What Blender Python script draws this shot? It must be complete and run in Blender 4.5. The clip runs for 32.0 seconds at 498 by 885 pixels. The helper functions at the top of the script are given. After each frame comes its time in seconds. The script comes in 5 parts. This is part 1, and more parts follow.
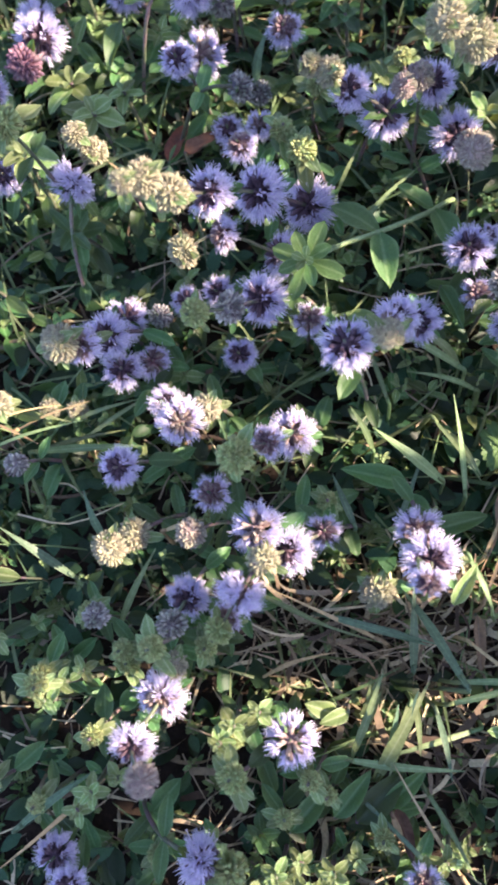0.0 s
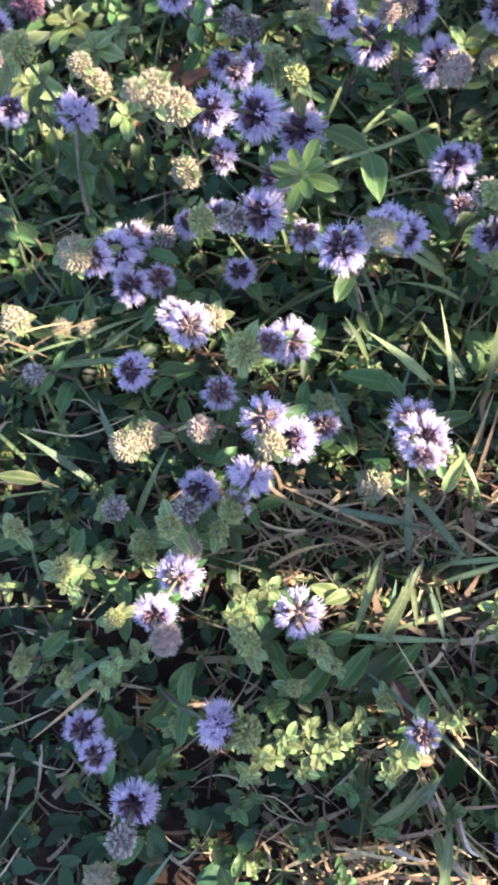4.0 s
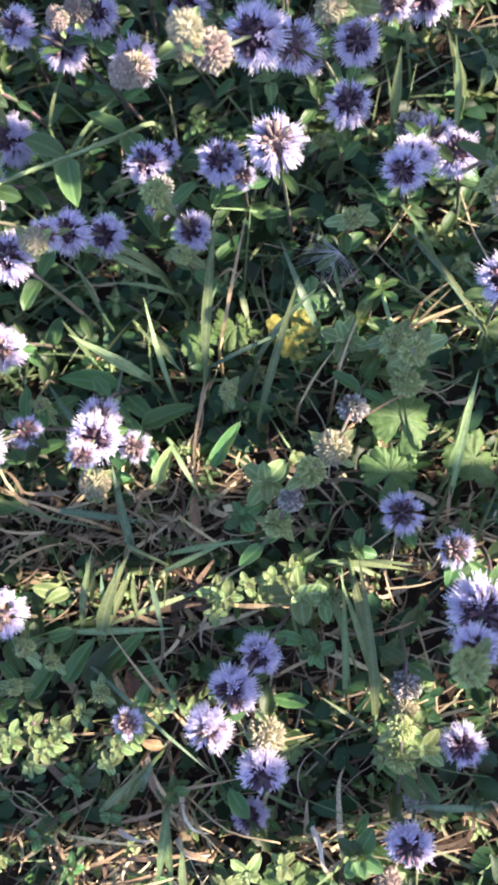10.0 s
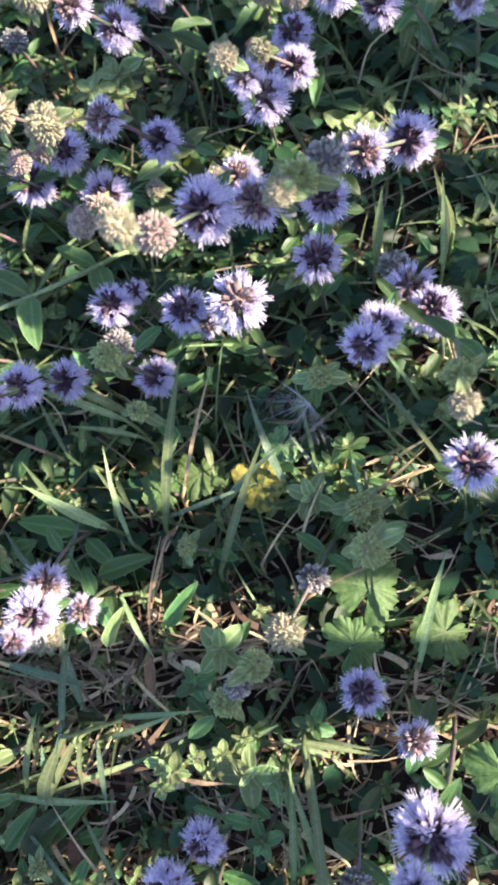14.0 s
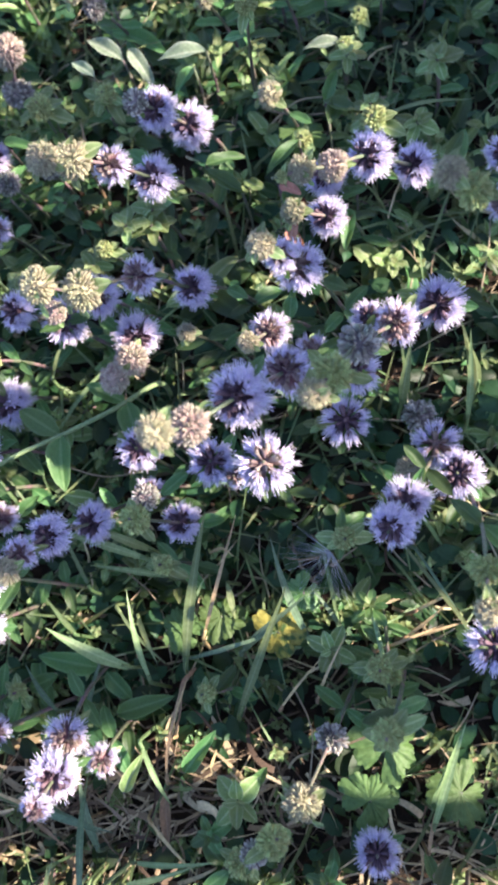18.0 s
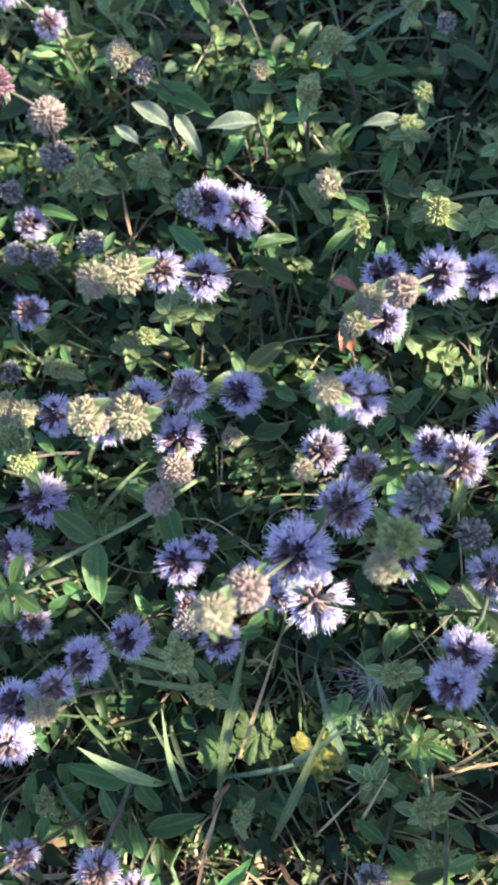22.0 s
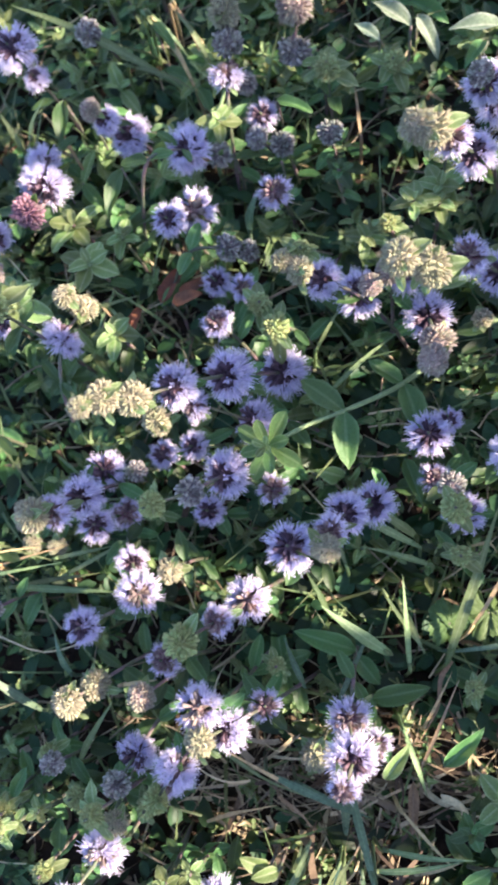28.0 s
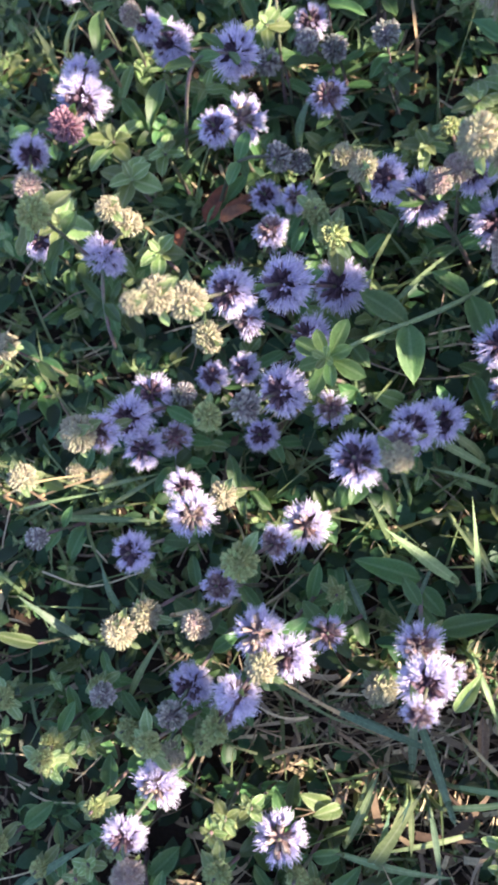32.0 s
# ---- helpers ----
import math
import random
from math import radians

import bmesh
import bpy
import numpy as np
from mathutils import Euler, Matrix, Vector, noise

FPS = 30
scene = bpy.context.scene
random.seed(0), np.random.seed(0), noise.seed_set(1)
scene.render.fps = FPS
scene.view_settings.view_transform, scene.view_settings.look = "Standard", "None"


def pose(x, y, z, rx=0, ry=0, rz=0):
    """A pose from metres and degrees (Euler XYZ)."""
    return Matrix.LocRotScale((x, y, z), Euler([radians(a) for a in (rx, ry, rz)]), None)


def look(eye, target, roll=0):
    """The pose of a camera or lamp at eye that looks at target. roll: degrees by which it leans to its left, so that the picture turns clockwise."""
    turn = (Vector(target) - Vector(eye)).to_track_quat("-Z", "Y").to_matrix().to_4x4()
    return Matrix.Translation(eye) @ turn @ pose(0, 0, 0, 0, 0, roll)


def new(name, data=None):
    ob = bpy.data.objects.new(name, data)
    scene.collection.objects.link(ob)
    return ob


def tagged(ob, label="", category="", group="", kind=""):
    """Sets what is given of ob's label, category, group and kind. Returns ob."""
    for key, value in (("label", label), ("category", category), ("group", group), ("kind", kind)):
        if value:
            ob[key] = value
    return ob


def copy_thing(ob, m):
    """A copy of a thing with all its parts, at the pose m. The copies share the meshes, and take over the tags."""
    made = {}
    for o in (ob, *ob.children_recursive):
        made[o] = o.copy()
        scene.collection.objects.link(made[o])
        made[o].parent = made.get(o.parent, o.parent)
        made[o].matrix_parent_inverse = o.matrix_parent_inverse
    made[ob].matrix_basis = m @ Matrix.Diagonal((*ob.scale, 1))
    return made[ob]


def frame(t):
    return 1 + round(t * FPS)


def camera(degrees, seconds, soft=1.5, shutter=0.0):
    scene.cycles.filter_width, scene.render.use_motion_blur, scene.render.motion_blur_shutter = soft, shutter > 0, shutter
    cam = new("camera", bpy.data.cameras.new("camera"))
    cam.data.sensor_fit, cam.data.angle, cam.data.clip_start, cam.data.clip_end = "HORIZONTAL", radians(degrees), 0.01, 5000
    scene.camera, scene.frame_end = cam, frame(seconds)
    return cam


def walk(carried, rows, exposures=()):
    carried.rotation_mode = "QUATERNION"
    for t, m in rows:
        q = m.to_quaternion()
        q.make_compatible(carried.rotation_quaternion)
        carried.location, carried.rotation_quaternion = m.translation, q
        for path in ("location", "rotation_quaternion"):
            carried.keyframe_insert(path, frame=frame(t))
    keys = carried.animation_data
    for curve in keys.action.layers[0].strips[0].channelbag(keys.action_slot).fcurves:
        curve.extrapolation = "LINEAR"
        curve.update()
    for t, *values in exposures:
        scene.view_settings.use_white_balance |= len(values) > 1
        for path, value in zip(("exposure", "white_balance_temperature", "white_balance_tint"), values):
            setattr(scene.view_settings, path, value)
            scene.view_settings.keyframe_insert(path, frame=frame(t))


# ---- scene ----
cam = camera(36.09, 32.0, soft=3.3, shutter=0.5)
cam.data.dof.use_dof, cam.data.dof.focus_distance, cam.data.dof.aperture_fstop = True, 0.275, 19.0
ROWS = [
    (0.0, 0.0001, 0.0000, 0.2966, 14.34, 4.08, -0.00),
    (0.5, -0.0055, 0.0011, 0.2959, 14.25, 4.28, 0.44),
    (1.0, -0.0117, -0.0008, 0.2936, 14.01, 4.04, 0.86),
    (1.5, -0.0161, -0.0082, 0.2941, 13.53, 3.36, 0.55),
    (2.0, -0.0176, -0.0153, 0.2937, 13.54, 3.63, 0.34),
    (2.5, -0.0169, -0.0213, 0.2980, 13.76, 4.11, 0.01),
    (4.5, -0.0017, -0.0389, 0.3104, 12.83, 2.69, -2.41),
    (5.0, 0.0071, -0.0420, 0.3097, 12.40, 2.66, -3.35),
    (5.5, 0.0174, -0.0450, 0.3139, 12.46, 2.80, -4.12),
    (6.0, 0.0286, -0.0502, 0.3193, 12.48, 2.66, -4.79),
    (6.5, 0.0437, -0.0560, 0.3180, 12.12, 3.88, -5.17),
    (7.0, 0.0565, -0.0564, 0.3120, 11.93, 3.81, -5.72),
    (7.5, 0.0646, -0.0561, 0.3083, 11.98, 4.31, -5.78),
    (8.0, 0.0736, -0.0562, 0.3064, 11.87, 3.60, -6.05),
    (8.5, 0.0827, -0.0553, 0.3040, 11.52, 3.22, -6.29),
    (9.0, 0.0913, -0.0525, 0.3064, 11.65, 3.26, -6.36),
    (9.5, 0.0993, -0.0478, 0.3086, 11.95, 3.74, -6.59),
    (10.0, 0.1034, -0.0403, 0.3110, 11.98, 4.11, -6.36),
    (10.5, 0.1091, -0.0315, 0.3103, 12.16, 4.10, -5.98),
    (11.0, 0.1116, -0.0235, 0.3080, 12.04, 2.65, -5.67),
    (11.5, 0.1166, -0.0142, 0.3069, 12.09, 3.21, -5.03),
    (12.0, 0.1201, -0.0074, 0.3068, 12.11, 4.18, -4.58),
    (12.5, 0.1268, -0.0009, 0.3078, 12.10, 4.72, -4.51),
    (13.0, 0.1328, 0.0068, 0.3073, 12.04, 6.57, -4.08),
    (13.5, 0.1369, 0.0126, 0.3056, 12.37, 6.91, -3.92),
    (15.5, 0.1454, 0.0292, 0.3095, 13.30, 8.22, -3.05),
    (16.0, 0.1445, 0.0349, 0.3168, 13.76, 9.16, -2.56),
    (16.5, 0.1420, 0.0399, 0.3196, 13.83, 8.15, -2.38),
    (17.0, 0.1392, 0.0472, 0.3213, 13.77, 7.11, -2.10),
    (17.5, 0.1391, 0.0560, 0.3226, 13.83, 7.12, -2.14),
    (18.0, 0.1386, 0.0677, 0.3212, 13.71, 7.15, -1.92),
    (18.5, 0.1409, 0.0815, 0.3207, 13.61, 8.19, -1.70),
    (19.0, 0.1375, 0.0921, 0.3258, 13.74, 7.71, -1.82),
    (19.5, 0.1311, 0.1009, 0.3253, 13.42, 7.99, -1.37),
    (20.0, 0.1258, 0.1065, 0.3245, 13.22, 8.58, -0.83),
    (20.5, 0.1224, 0.1104, 0.3293, 12.96, 8.88, -0.34),
    (21.0, 0.1210, 0.1186, 0.3290, 12.73, 7.53, -0.43),
    (21.5, 0.1212, 0.1233, 0.3261, 12.00, 6.09, -0.25),
    (22.0, 0.1224, 0.1237, 0.3213, 11.85, 6.85, 0.16),
    (22.5, 0.1139, 0.1242, 0.3187, 11.44, 6.91, 0.53),
    (23.0, 0.1037, 0.1202, 0.3206, 11.28, 5.86, 0.88),
    (23.5, 0.0946, 0.1201, 0.3266, 12.07, 5.97, 1.49),
    (24.0, 0.0868, 0.1178, 0.3319, 11.94, 6.00, 1.93),
    (24.5, 0.0729, 0.1125, 0.3286, 11.89, 5.26, 2.47),
    (25.0, 0.0578, 0.1019, 0.3264, 12.51, 6.57, 3.18),
    (25.5, 0.0492, 0.0936, 0.3257, 12.55, 6.58, 3.31),
    (27.5, 0.0387, 0.0726, 0.3268, 12.80, 5.92, 3.85),
    (28.0, 0.0341, 0.0691, 0.3265, 12.72, 6.98, 4.35),
    (28.5, 0.0335, 0.0636, 0.3255, 12.78, 8.15, 4.63),
    (29.0, 0.0350, 0.0594, 0.3228, 12.40, 8.14, 4.62),
    (29.5, 0.0344, 0.0589, 0.3177, 12.12, 8.19, 4.63),
    (30.0, 0.0315, 0.0566, 0.3151, 11.90, 8.17, 4.56),
    (30.5, 0.0307, 0.0539, 0.3159, 12.02, 8.14, 4.43),
    (31.0, 0.0312, 0.0522, 0.3138, 11.73, 8.28, 4.15),
    (31.5, 0.0238, 0.0525, 0.3116, 11.74, 8.05, 3.95),
    (32.0, 0.0193, 0.0477, 0.3064, 11.48, 8.50, 4.22),
]
walk(cam, [(t, pose(x, y, z, rx, ry, rz)) for t, x, y, z, rx, ry, rz in ROWS], [
    (t, stops, kelvin, tint) for t, stops, kelvin, tint in ((0.0, 2.43, 6130, 33), (5.0, 2.55, 6050, 34), (7.0, 2.51, 5970, 32), (13.0, 2.38, 5900, 31), (17.0, 2.3, 5800, 29), (20.0, 2.27, 5760, 27), (22.0, 2.2, 5740, 26), (23.0, 2.12, 5700, 26), (24.0, 2.49, 5850, 26), (25.0, 2.33, 5950, 27), (28.0, 2.39, 5950, 29), (32.0, 2.35, 5950, 31))])

# ---- light ----
SUN_AZ, SUN_EL = 92.9, 36.0          # degrees clockwise from +y, and above the ground
SUN_DIR = Vector((math.sin(radians(SUN_AZ)) * math.cos(radians(SUN_EL)), math.cos(radians(SUN_AZ)) * math.cos(radians(SUN_EL)), math.sin(radians(SUN_EL))))
world = bpy.data.worlds.new("sky")
scene.world = world
world.use_nodes = True
wn = world.node_tree.nodes
sky = wn.new("ShaderNodeTexSky")
sky.sky_type, sky.sun_disc = "NISHITA", False
sky.sun_elevation, sky.sun_rotation = radians(SUN_EL), radians(SUN_AZ)
world.node_tree.links.new(sky.outputs["Color"], wn["Background"].inputs["Color"])
wn["Background"].inputs["Strength"].default_value = 0.087
sun = new("sun", bpy.data.lights.new("sun", "SUN"))
sun.data.energy, sun.data.angle, sun.data.color = 3.7, radians(0.53), (1.0, 0.85, 0.6)
sun.matrix_world = look(SUN_DIR * 4.0, (0, 0, 0))


# ---- materials ----
def material(name, color, rough=0.6, vary=0.25, hue=0.02, grain=900.0, bump=0.15, thin=0.0, thin_color=None, rib=None, spec=0.3, patch=90.0, mottle=None, core=None, leafy=False):
    """A mottled surface; vary: brightness from piece to piece; thin: share of light let through; rib: colour of a leaf's midrib; core: colour at the heart of a whorl; leafy: side veins and a paler rim."""
    m = bpy.data.materials.new(name)
    m.use_nodes = True
    n, l = m.node_tree.nodes, m.node_tree.links
    b = n["Principled BSDF"]
    b.inputs["Roughness"].default_value = rough
    b.inputs["Specular IOR Level"].default_value = spec
    geo, info, tc = n.new("ShaderNodeNewGeometry"), n.new("ShaderNodeObjectInfo"), n.new("ShaderNodeTexCoord")
    add = n.new("ShaderNodeMath")
    add.operation = "ADD"
    l.new(geo.outputs["Random Per Island"], add.inputs[0])
    l.new(info.outputs["Random"], add.inputs[1])
    fr = n.new("ShaderNodeMath")
    fr.operation = "FRACT"
    l.new(add.outputs[0], fr.inputs[0])
    big, small = n.new("ShaderNodeTexNoise"), n.new("ShaderNodeTexNoise")
    for tex, scale in ((big, patch), (small, grain)):
        l.new(geo.outputs["Position"], tex.inputs["Vector"])
        tex.inputs["Scale"].default_value = scale
        tex.inputs["Detail"].default_value = 3.0
    hsv = n.new("ShaderNodeHueSaturation")
    base = n.new("ShaderNodeRGB")
    base.outputs[0].default_value = (*color, 1)
    src = base.outputs[0]
    if mottle:
        mix = n.new("ShaderNodeMixRGB")
        ramp = n.new("ShaderNodeValToRGB")
        ramp.color_ramp.elements[0].position, ramp.color_ramp.elements[1].position = 0.48, 0.62
        l.new(big.outputs["Fac"], ramp.inputs[0])
        l.new(ramp.outputs[0], mix.inputs[0])
        l.new(src, mix.inputs[1])
        mix.inputs[2].default_value = (*mottle, 1)
        src = mix.outputs[0]
    if rib:
        uv = n.new("ShaderNodeSeparateXYZ")
        l.new(tc.outputs["UV"], uv.inputs[0])
        off = n.new("ShaderNodeMath")
        off.operation, off.inputs[1].default_value = "SUBTRACT", 0.5
        ab = n.new("ShaderNodeMath")
        ab.operation = "ABSOLUTE"
        mr = n.new("ShaderNodeMapRange")
        mr.inputs["From Min"].default_value, mr.inputs["From Max"].default_value = 0.02, 0.09
        mr.inputs["To Min"].default_value, mr.inputs["To Max"].default_value = 0.75, 0.0
        mix = n.new("ShaderNodeMixRGB")
        l.new(uv.outputs["Y"], off.inputs[0])
        l.new(off.outputs[0], ab.inputs[0])
        l.new(ab.outputs[0], mr.inputs["Value"])
        l.new(mr.outputs[0], mix.inputs[0])
        l.new(src, mix.inputs[1])
        mix.inputs[2].default_value = (*rib, 1)
        src = mix.outputs[0]
        if leafy:
            rim, mix = n.new("ShaderNodeMapRange"), n.new("ShaderNodeMixRGB")
            rim.inputs["From Min"].default_value, rim.inputs["From Max"].default_value = 0.36, 0.5
            rim.inputs["To Min"].default_value, rim.inputs["To Max"].default_value = 0.0, 0.8
            l.new(ab.outputs[0], rim.inputs["Value"])
            l.new(rim.outputs[0], mix.inputs[0])
            l.new(src, mix.inputs[1])
            mix.inputs[2].default_value = (*rib, 1)
            src = mix.outputs[0]
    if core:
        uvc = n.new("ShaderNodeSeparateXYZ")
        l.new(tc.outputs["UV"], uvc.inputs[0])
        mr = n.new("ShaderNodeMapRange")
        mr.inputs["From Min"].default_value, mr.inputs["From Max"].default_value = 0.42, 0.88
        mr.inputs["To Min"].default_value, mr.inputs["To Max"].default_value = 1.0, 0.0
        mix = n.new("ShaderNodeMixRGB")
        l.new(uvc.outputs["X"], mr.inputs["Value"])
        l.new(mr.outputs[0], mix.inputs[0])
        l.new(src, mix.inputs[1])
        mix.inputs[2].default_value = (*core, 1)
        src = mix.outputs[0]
    l.new(src, hsv.inputs["Color"])
    h = n.new("ShaderNodeMapRange")
    h.inputs["To Min"].default_value, h.inputs["To Max"].default_value = 0.5 - hue, 0.5 + hue
    l.new(fr.outputs[0], h.inputs["Value"])
    l.new(h.outputs[0], hsv.inputs["Hue"])
    v = n.new("ShaderNodeMath")
    v.operation = "MULTIPLY_ADD"
    v.inputs[1].default_value, v.inputs[2].default_value = 2 * vary, 1 - vary
    l.new(fr.outputs[0], v.inputs[0])
    v2 = n.new("ShaderNodeMapRange")
    v2.inputs["From Min"].default_value, v2.inputs["From Max"].default_value = 0.3, 0.7
    v2.inputs["To Min"].default_value, v2.inputs["To Max"].default_value = 0.78, 1.2
    l.new(small.outputs["Fac"], v2.inputs["Value"])
    vv = n.new("ShaderNodeMath")
    vv.operation = "MULTIPLY"
    l.new(v.outputs[0], vv.inputs[0])
    l.new(v2.outputs[0], vv.inputs[1])
    l.new(vv.outputs[0], hsv.inputs["Value"])
    l.new(hsv.outputs[0], b.inputs["Base Color"])
    if bump:
        bp = n.new("ShaderNodeBump")
        bp.inputs["Strength"].default_value, bp.inputs["Distance"].default_value = bump, 0.0006
        rise = small.outputs["Fac"]
        if leafy:
            side = n.new("ShaderNodeMath")
            side.operation, side.inputs[1].default_value = "MULTIPLY_ADD", -0.5
            l.new(ab.outputs[0], side.inputs[0])
            l.new(uv.outputs["X"], side.inputs[2])
            wave = n.new("ShaderNodeMath")
            wave.operation, wave.inputs[1].default_value = "MULTIPLY", 52.0
            l.new(side.outputs[0], wave.inputs[0])
            sine = n.new("ShaderNodeMath")
            sine.operation = "SINE"
            l.new(wave.outputs[0], sine.inputs[0])
            both = n.new("ShaderNodeMath")
            both.operation, both.inputs[1].default_value = "MULTIPLY_ADD", 0.04
            l.new(sine.outputs[0], both.inputs[0])
            l.new(small.outputs["Fac"], both.inputs[2])
            rise = both.outputs[0]
        l.new(rise, bp.inputs["Height"])
        l.new(bp.outputs[0], b.inputs["Normal"])
    if thin:
        tr, ms = n.new("ShaderNodeBsdfTranslucent"), n.new("ShaderNodeMixShader")
        if thin_color:
            tint = n.new("ShaderNodeMixRGB")
            tint.blend_type = "MIX"
            tint.inputs[0].default_value = 0.7
            l.new(hsv.outputs[0], tint.inputs[1])
            tint.inputs[2].default_value = (*thin_color, 1)
            l.new(tint.outputs[0], tr.inputs["Color"])
        else:
            l.new(hsv.outputs[0], tr.inputs["Color"])
        ms.inputs[0].default_value = thin
        l.new(b.outputs[0], ms.inputs[1])
        l.new(tr.outputs[0], ms.inputs[2])
        l.new(ms.outputs[0], n["Material Output"].inputs["Surface"])
    return m
M_SOIL = material("soil", (0.019, 0.0125, 0.0075), 0.95, 0.0, 0.0, 700, 0.8, patch=120, mottle=(0.036, 0.023, 0.013))
M_LITTER = material("dry_litter", (0.185, 0.138, 0.08), 0.75, 0.65, 0.02, 500, 0.3, thin=0.12)
M_LEAF = material("mint_leaf", (0.054, 0.128, 0.038), 0.42, 0.65, 0.018, 1400, 0.35, thin=0.3, thin_color=(0.29, 0.37, 0.05), rib=(0.13, 0.23, 0.085), spec=0.4, leafy=True)
M_YOUNG = material("young_leaf", (0.165, 0.25, 0.08), 0.5, 0.45, 0.025, 1400, 0.5, thin=0.3, thin_color=(0.38, 0.42, 0.1), rib=(0.37, 0.44, 0.22), spec=0.35, leafy=True)
M_BRACT = material("bract", (0.18, 0.265, 0.1), 0.6, 0.35, 0.02, 1600, 0.5, thin=0.3, thin_color=(0.38, 0.43, 0.15), rib=(0.4, 0.48, 0.25), leafy=True)
# low leaves: green darkened so the gaps under the mint look deeply shaded
M_UNDER_SHADE = material("shaded_low_leaf", (0.02, 0.058, 0.019), 0.5, 0.6, 0.03, 900, 0.25, thin=0.22, thin_color=(0.12, 0.22, 0.04))
M_DEAD = material("dead_leaf", (0.25, 0.095, 0.045), 0.7, 0.4, 0.03, 700, 0.4, thin=0.15, mottle=(0.15, 0.07, 0.04))
M_YELLOW = material("yellow_leaf", (0.31, 0.28, 0.055), 0.6, 0.15, 0.01, 700, 0.8, thin=0.35, patch=240, mottle=(0.07, 0.12, 0.03), rib=(0.18, 0.19, 0.055))
M_LOBED = material("lobed_leaf", (0.1, 0.185, 0.055), 0.55, 0.2, 0.015, 700, 0.6, thin=0.3, thin_color=(0.3, 0.38, 0.07), rib=(0.115, 0.2, 0.06), patch=160, mottle=(0.07, 0.14, 0.04))
M_STEM = material("mint_stem", (0.11, 0.13, 0.075), 0.65, 0.25, 0.03, 900, 0.3, mottle=(0.18, 0.12, 0.12))
M_GRASS = material("grass", (0.13, 0.19, 0.075), 0.5, 0.3, 0.03, 700, 0.2, thin=0.3, thin_color=(0.3, 0.35, 0.1), rib=(0.24, 0.3, 0.16))
M_STRAW = material("straw", (0.48, 0.4, 0.24), 0.65, 0.5, 0.015, 700, 0.25, thin=0.2)
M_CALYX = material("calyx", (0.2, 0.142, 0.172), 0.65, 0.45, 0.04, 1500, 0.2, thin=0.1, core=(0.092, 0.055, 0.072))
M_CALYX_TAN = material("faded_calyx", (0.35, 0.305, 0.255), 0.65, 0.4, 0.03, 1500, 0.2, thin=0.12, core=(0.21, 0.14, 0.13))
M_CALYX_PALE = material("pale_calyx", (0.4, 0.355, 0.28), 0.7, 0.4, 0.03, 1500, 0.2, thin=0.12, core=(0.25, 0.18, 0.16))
M_PETAL = material("petal", (0.73, 0.695, 0.85), 0.55, 0.12, 0.02, 1500, 0.1, thin=0.35, spec=0.15, core=(0.62, 0.56, 0.78))
M_STAMEN = material("stamen", (0.84, 0.81, 0.9), 0.5, 0.12, 0.02, 1500, 0.0, thin=0.3, spec=0.15)
M_BUD = {
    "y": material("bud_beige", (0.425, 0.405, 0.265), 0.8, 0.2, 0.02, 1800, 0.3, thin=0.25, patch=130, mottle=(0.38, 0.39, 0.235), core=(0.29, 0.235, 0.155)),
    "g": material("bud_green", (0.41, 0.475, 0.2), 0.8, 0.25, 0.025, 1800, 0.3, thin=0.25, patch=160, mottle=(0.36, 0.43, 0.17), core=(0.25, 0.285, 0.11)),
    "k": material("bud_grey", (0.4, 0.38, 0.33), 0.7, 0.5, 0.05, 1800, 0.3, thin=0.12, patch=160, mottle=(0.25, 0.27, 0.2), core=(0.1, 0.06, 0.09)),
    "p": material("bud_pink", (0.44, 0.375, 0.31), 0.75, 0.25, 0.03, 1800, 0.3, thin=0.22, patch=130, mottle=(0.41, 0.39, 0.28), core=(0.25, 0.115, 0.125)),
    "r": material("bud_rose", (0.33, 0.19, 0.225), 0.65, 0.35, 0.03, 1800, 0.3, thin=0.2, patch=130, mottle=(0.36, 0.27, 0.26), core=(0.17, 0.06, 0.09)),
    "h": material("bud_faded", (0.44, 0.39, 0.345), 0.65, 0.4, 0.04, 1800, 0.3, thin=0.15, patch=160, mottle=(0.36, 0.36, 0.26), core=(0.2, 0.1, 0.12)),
}
M_DOWN = material("seed_down", (0.72, 0.75, 0.74), 0.4, 0.05, 0.0, 900, 0.0, thin=0.3)
M_WOOD = material("weathered_wood", (0.3, 0.24, 0.18), 0.8, 0.1, 0.0, 60, 0.4, patch=8, mottle=(0.22, 0.19, 0.16))


# ---- mesh helpers ----
def mesh(name, verts, faces, mat, uvs=None, smooth=True):
    me = bpy.data.meshes.new(name)
    me.from_pydata([tuple(v) for v in verts], [], faces)
    me.materials.append(mat)
    if smooth:
        me.polygons.foreach_set("use_smooth", [True] * len(me.polygons))
    if uvs is not None:
        lay = me.uv_layers.new(name="uv")
        idx = np.empty(len(me.loops), dtype=np.int32)
        me.loops.foreach_get("vertex_index", idx)
        lay.data.foreach_set("uv", np.asarray(uvs, dtype=np.float32)[idx].ravel())
    me.update()
    return me


def part(name, me, parent, m=None, label=""):
    """Links a mesh as one part under a thing or a part."""
    ob = new(name, me)
    ob.parent = parent
    if m is not None:
        ob.matrix_basis = m
    return tagged(ob, label) if label else ob


def basis(z, spin=0.0):
    """The turn that takes +z to the given way, spun about it."""
    return Vector(z).to_track_quat("Z", "Y").to_matrix().to_4x4() @ Matrix.Rotation(spin, 4, "Z")


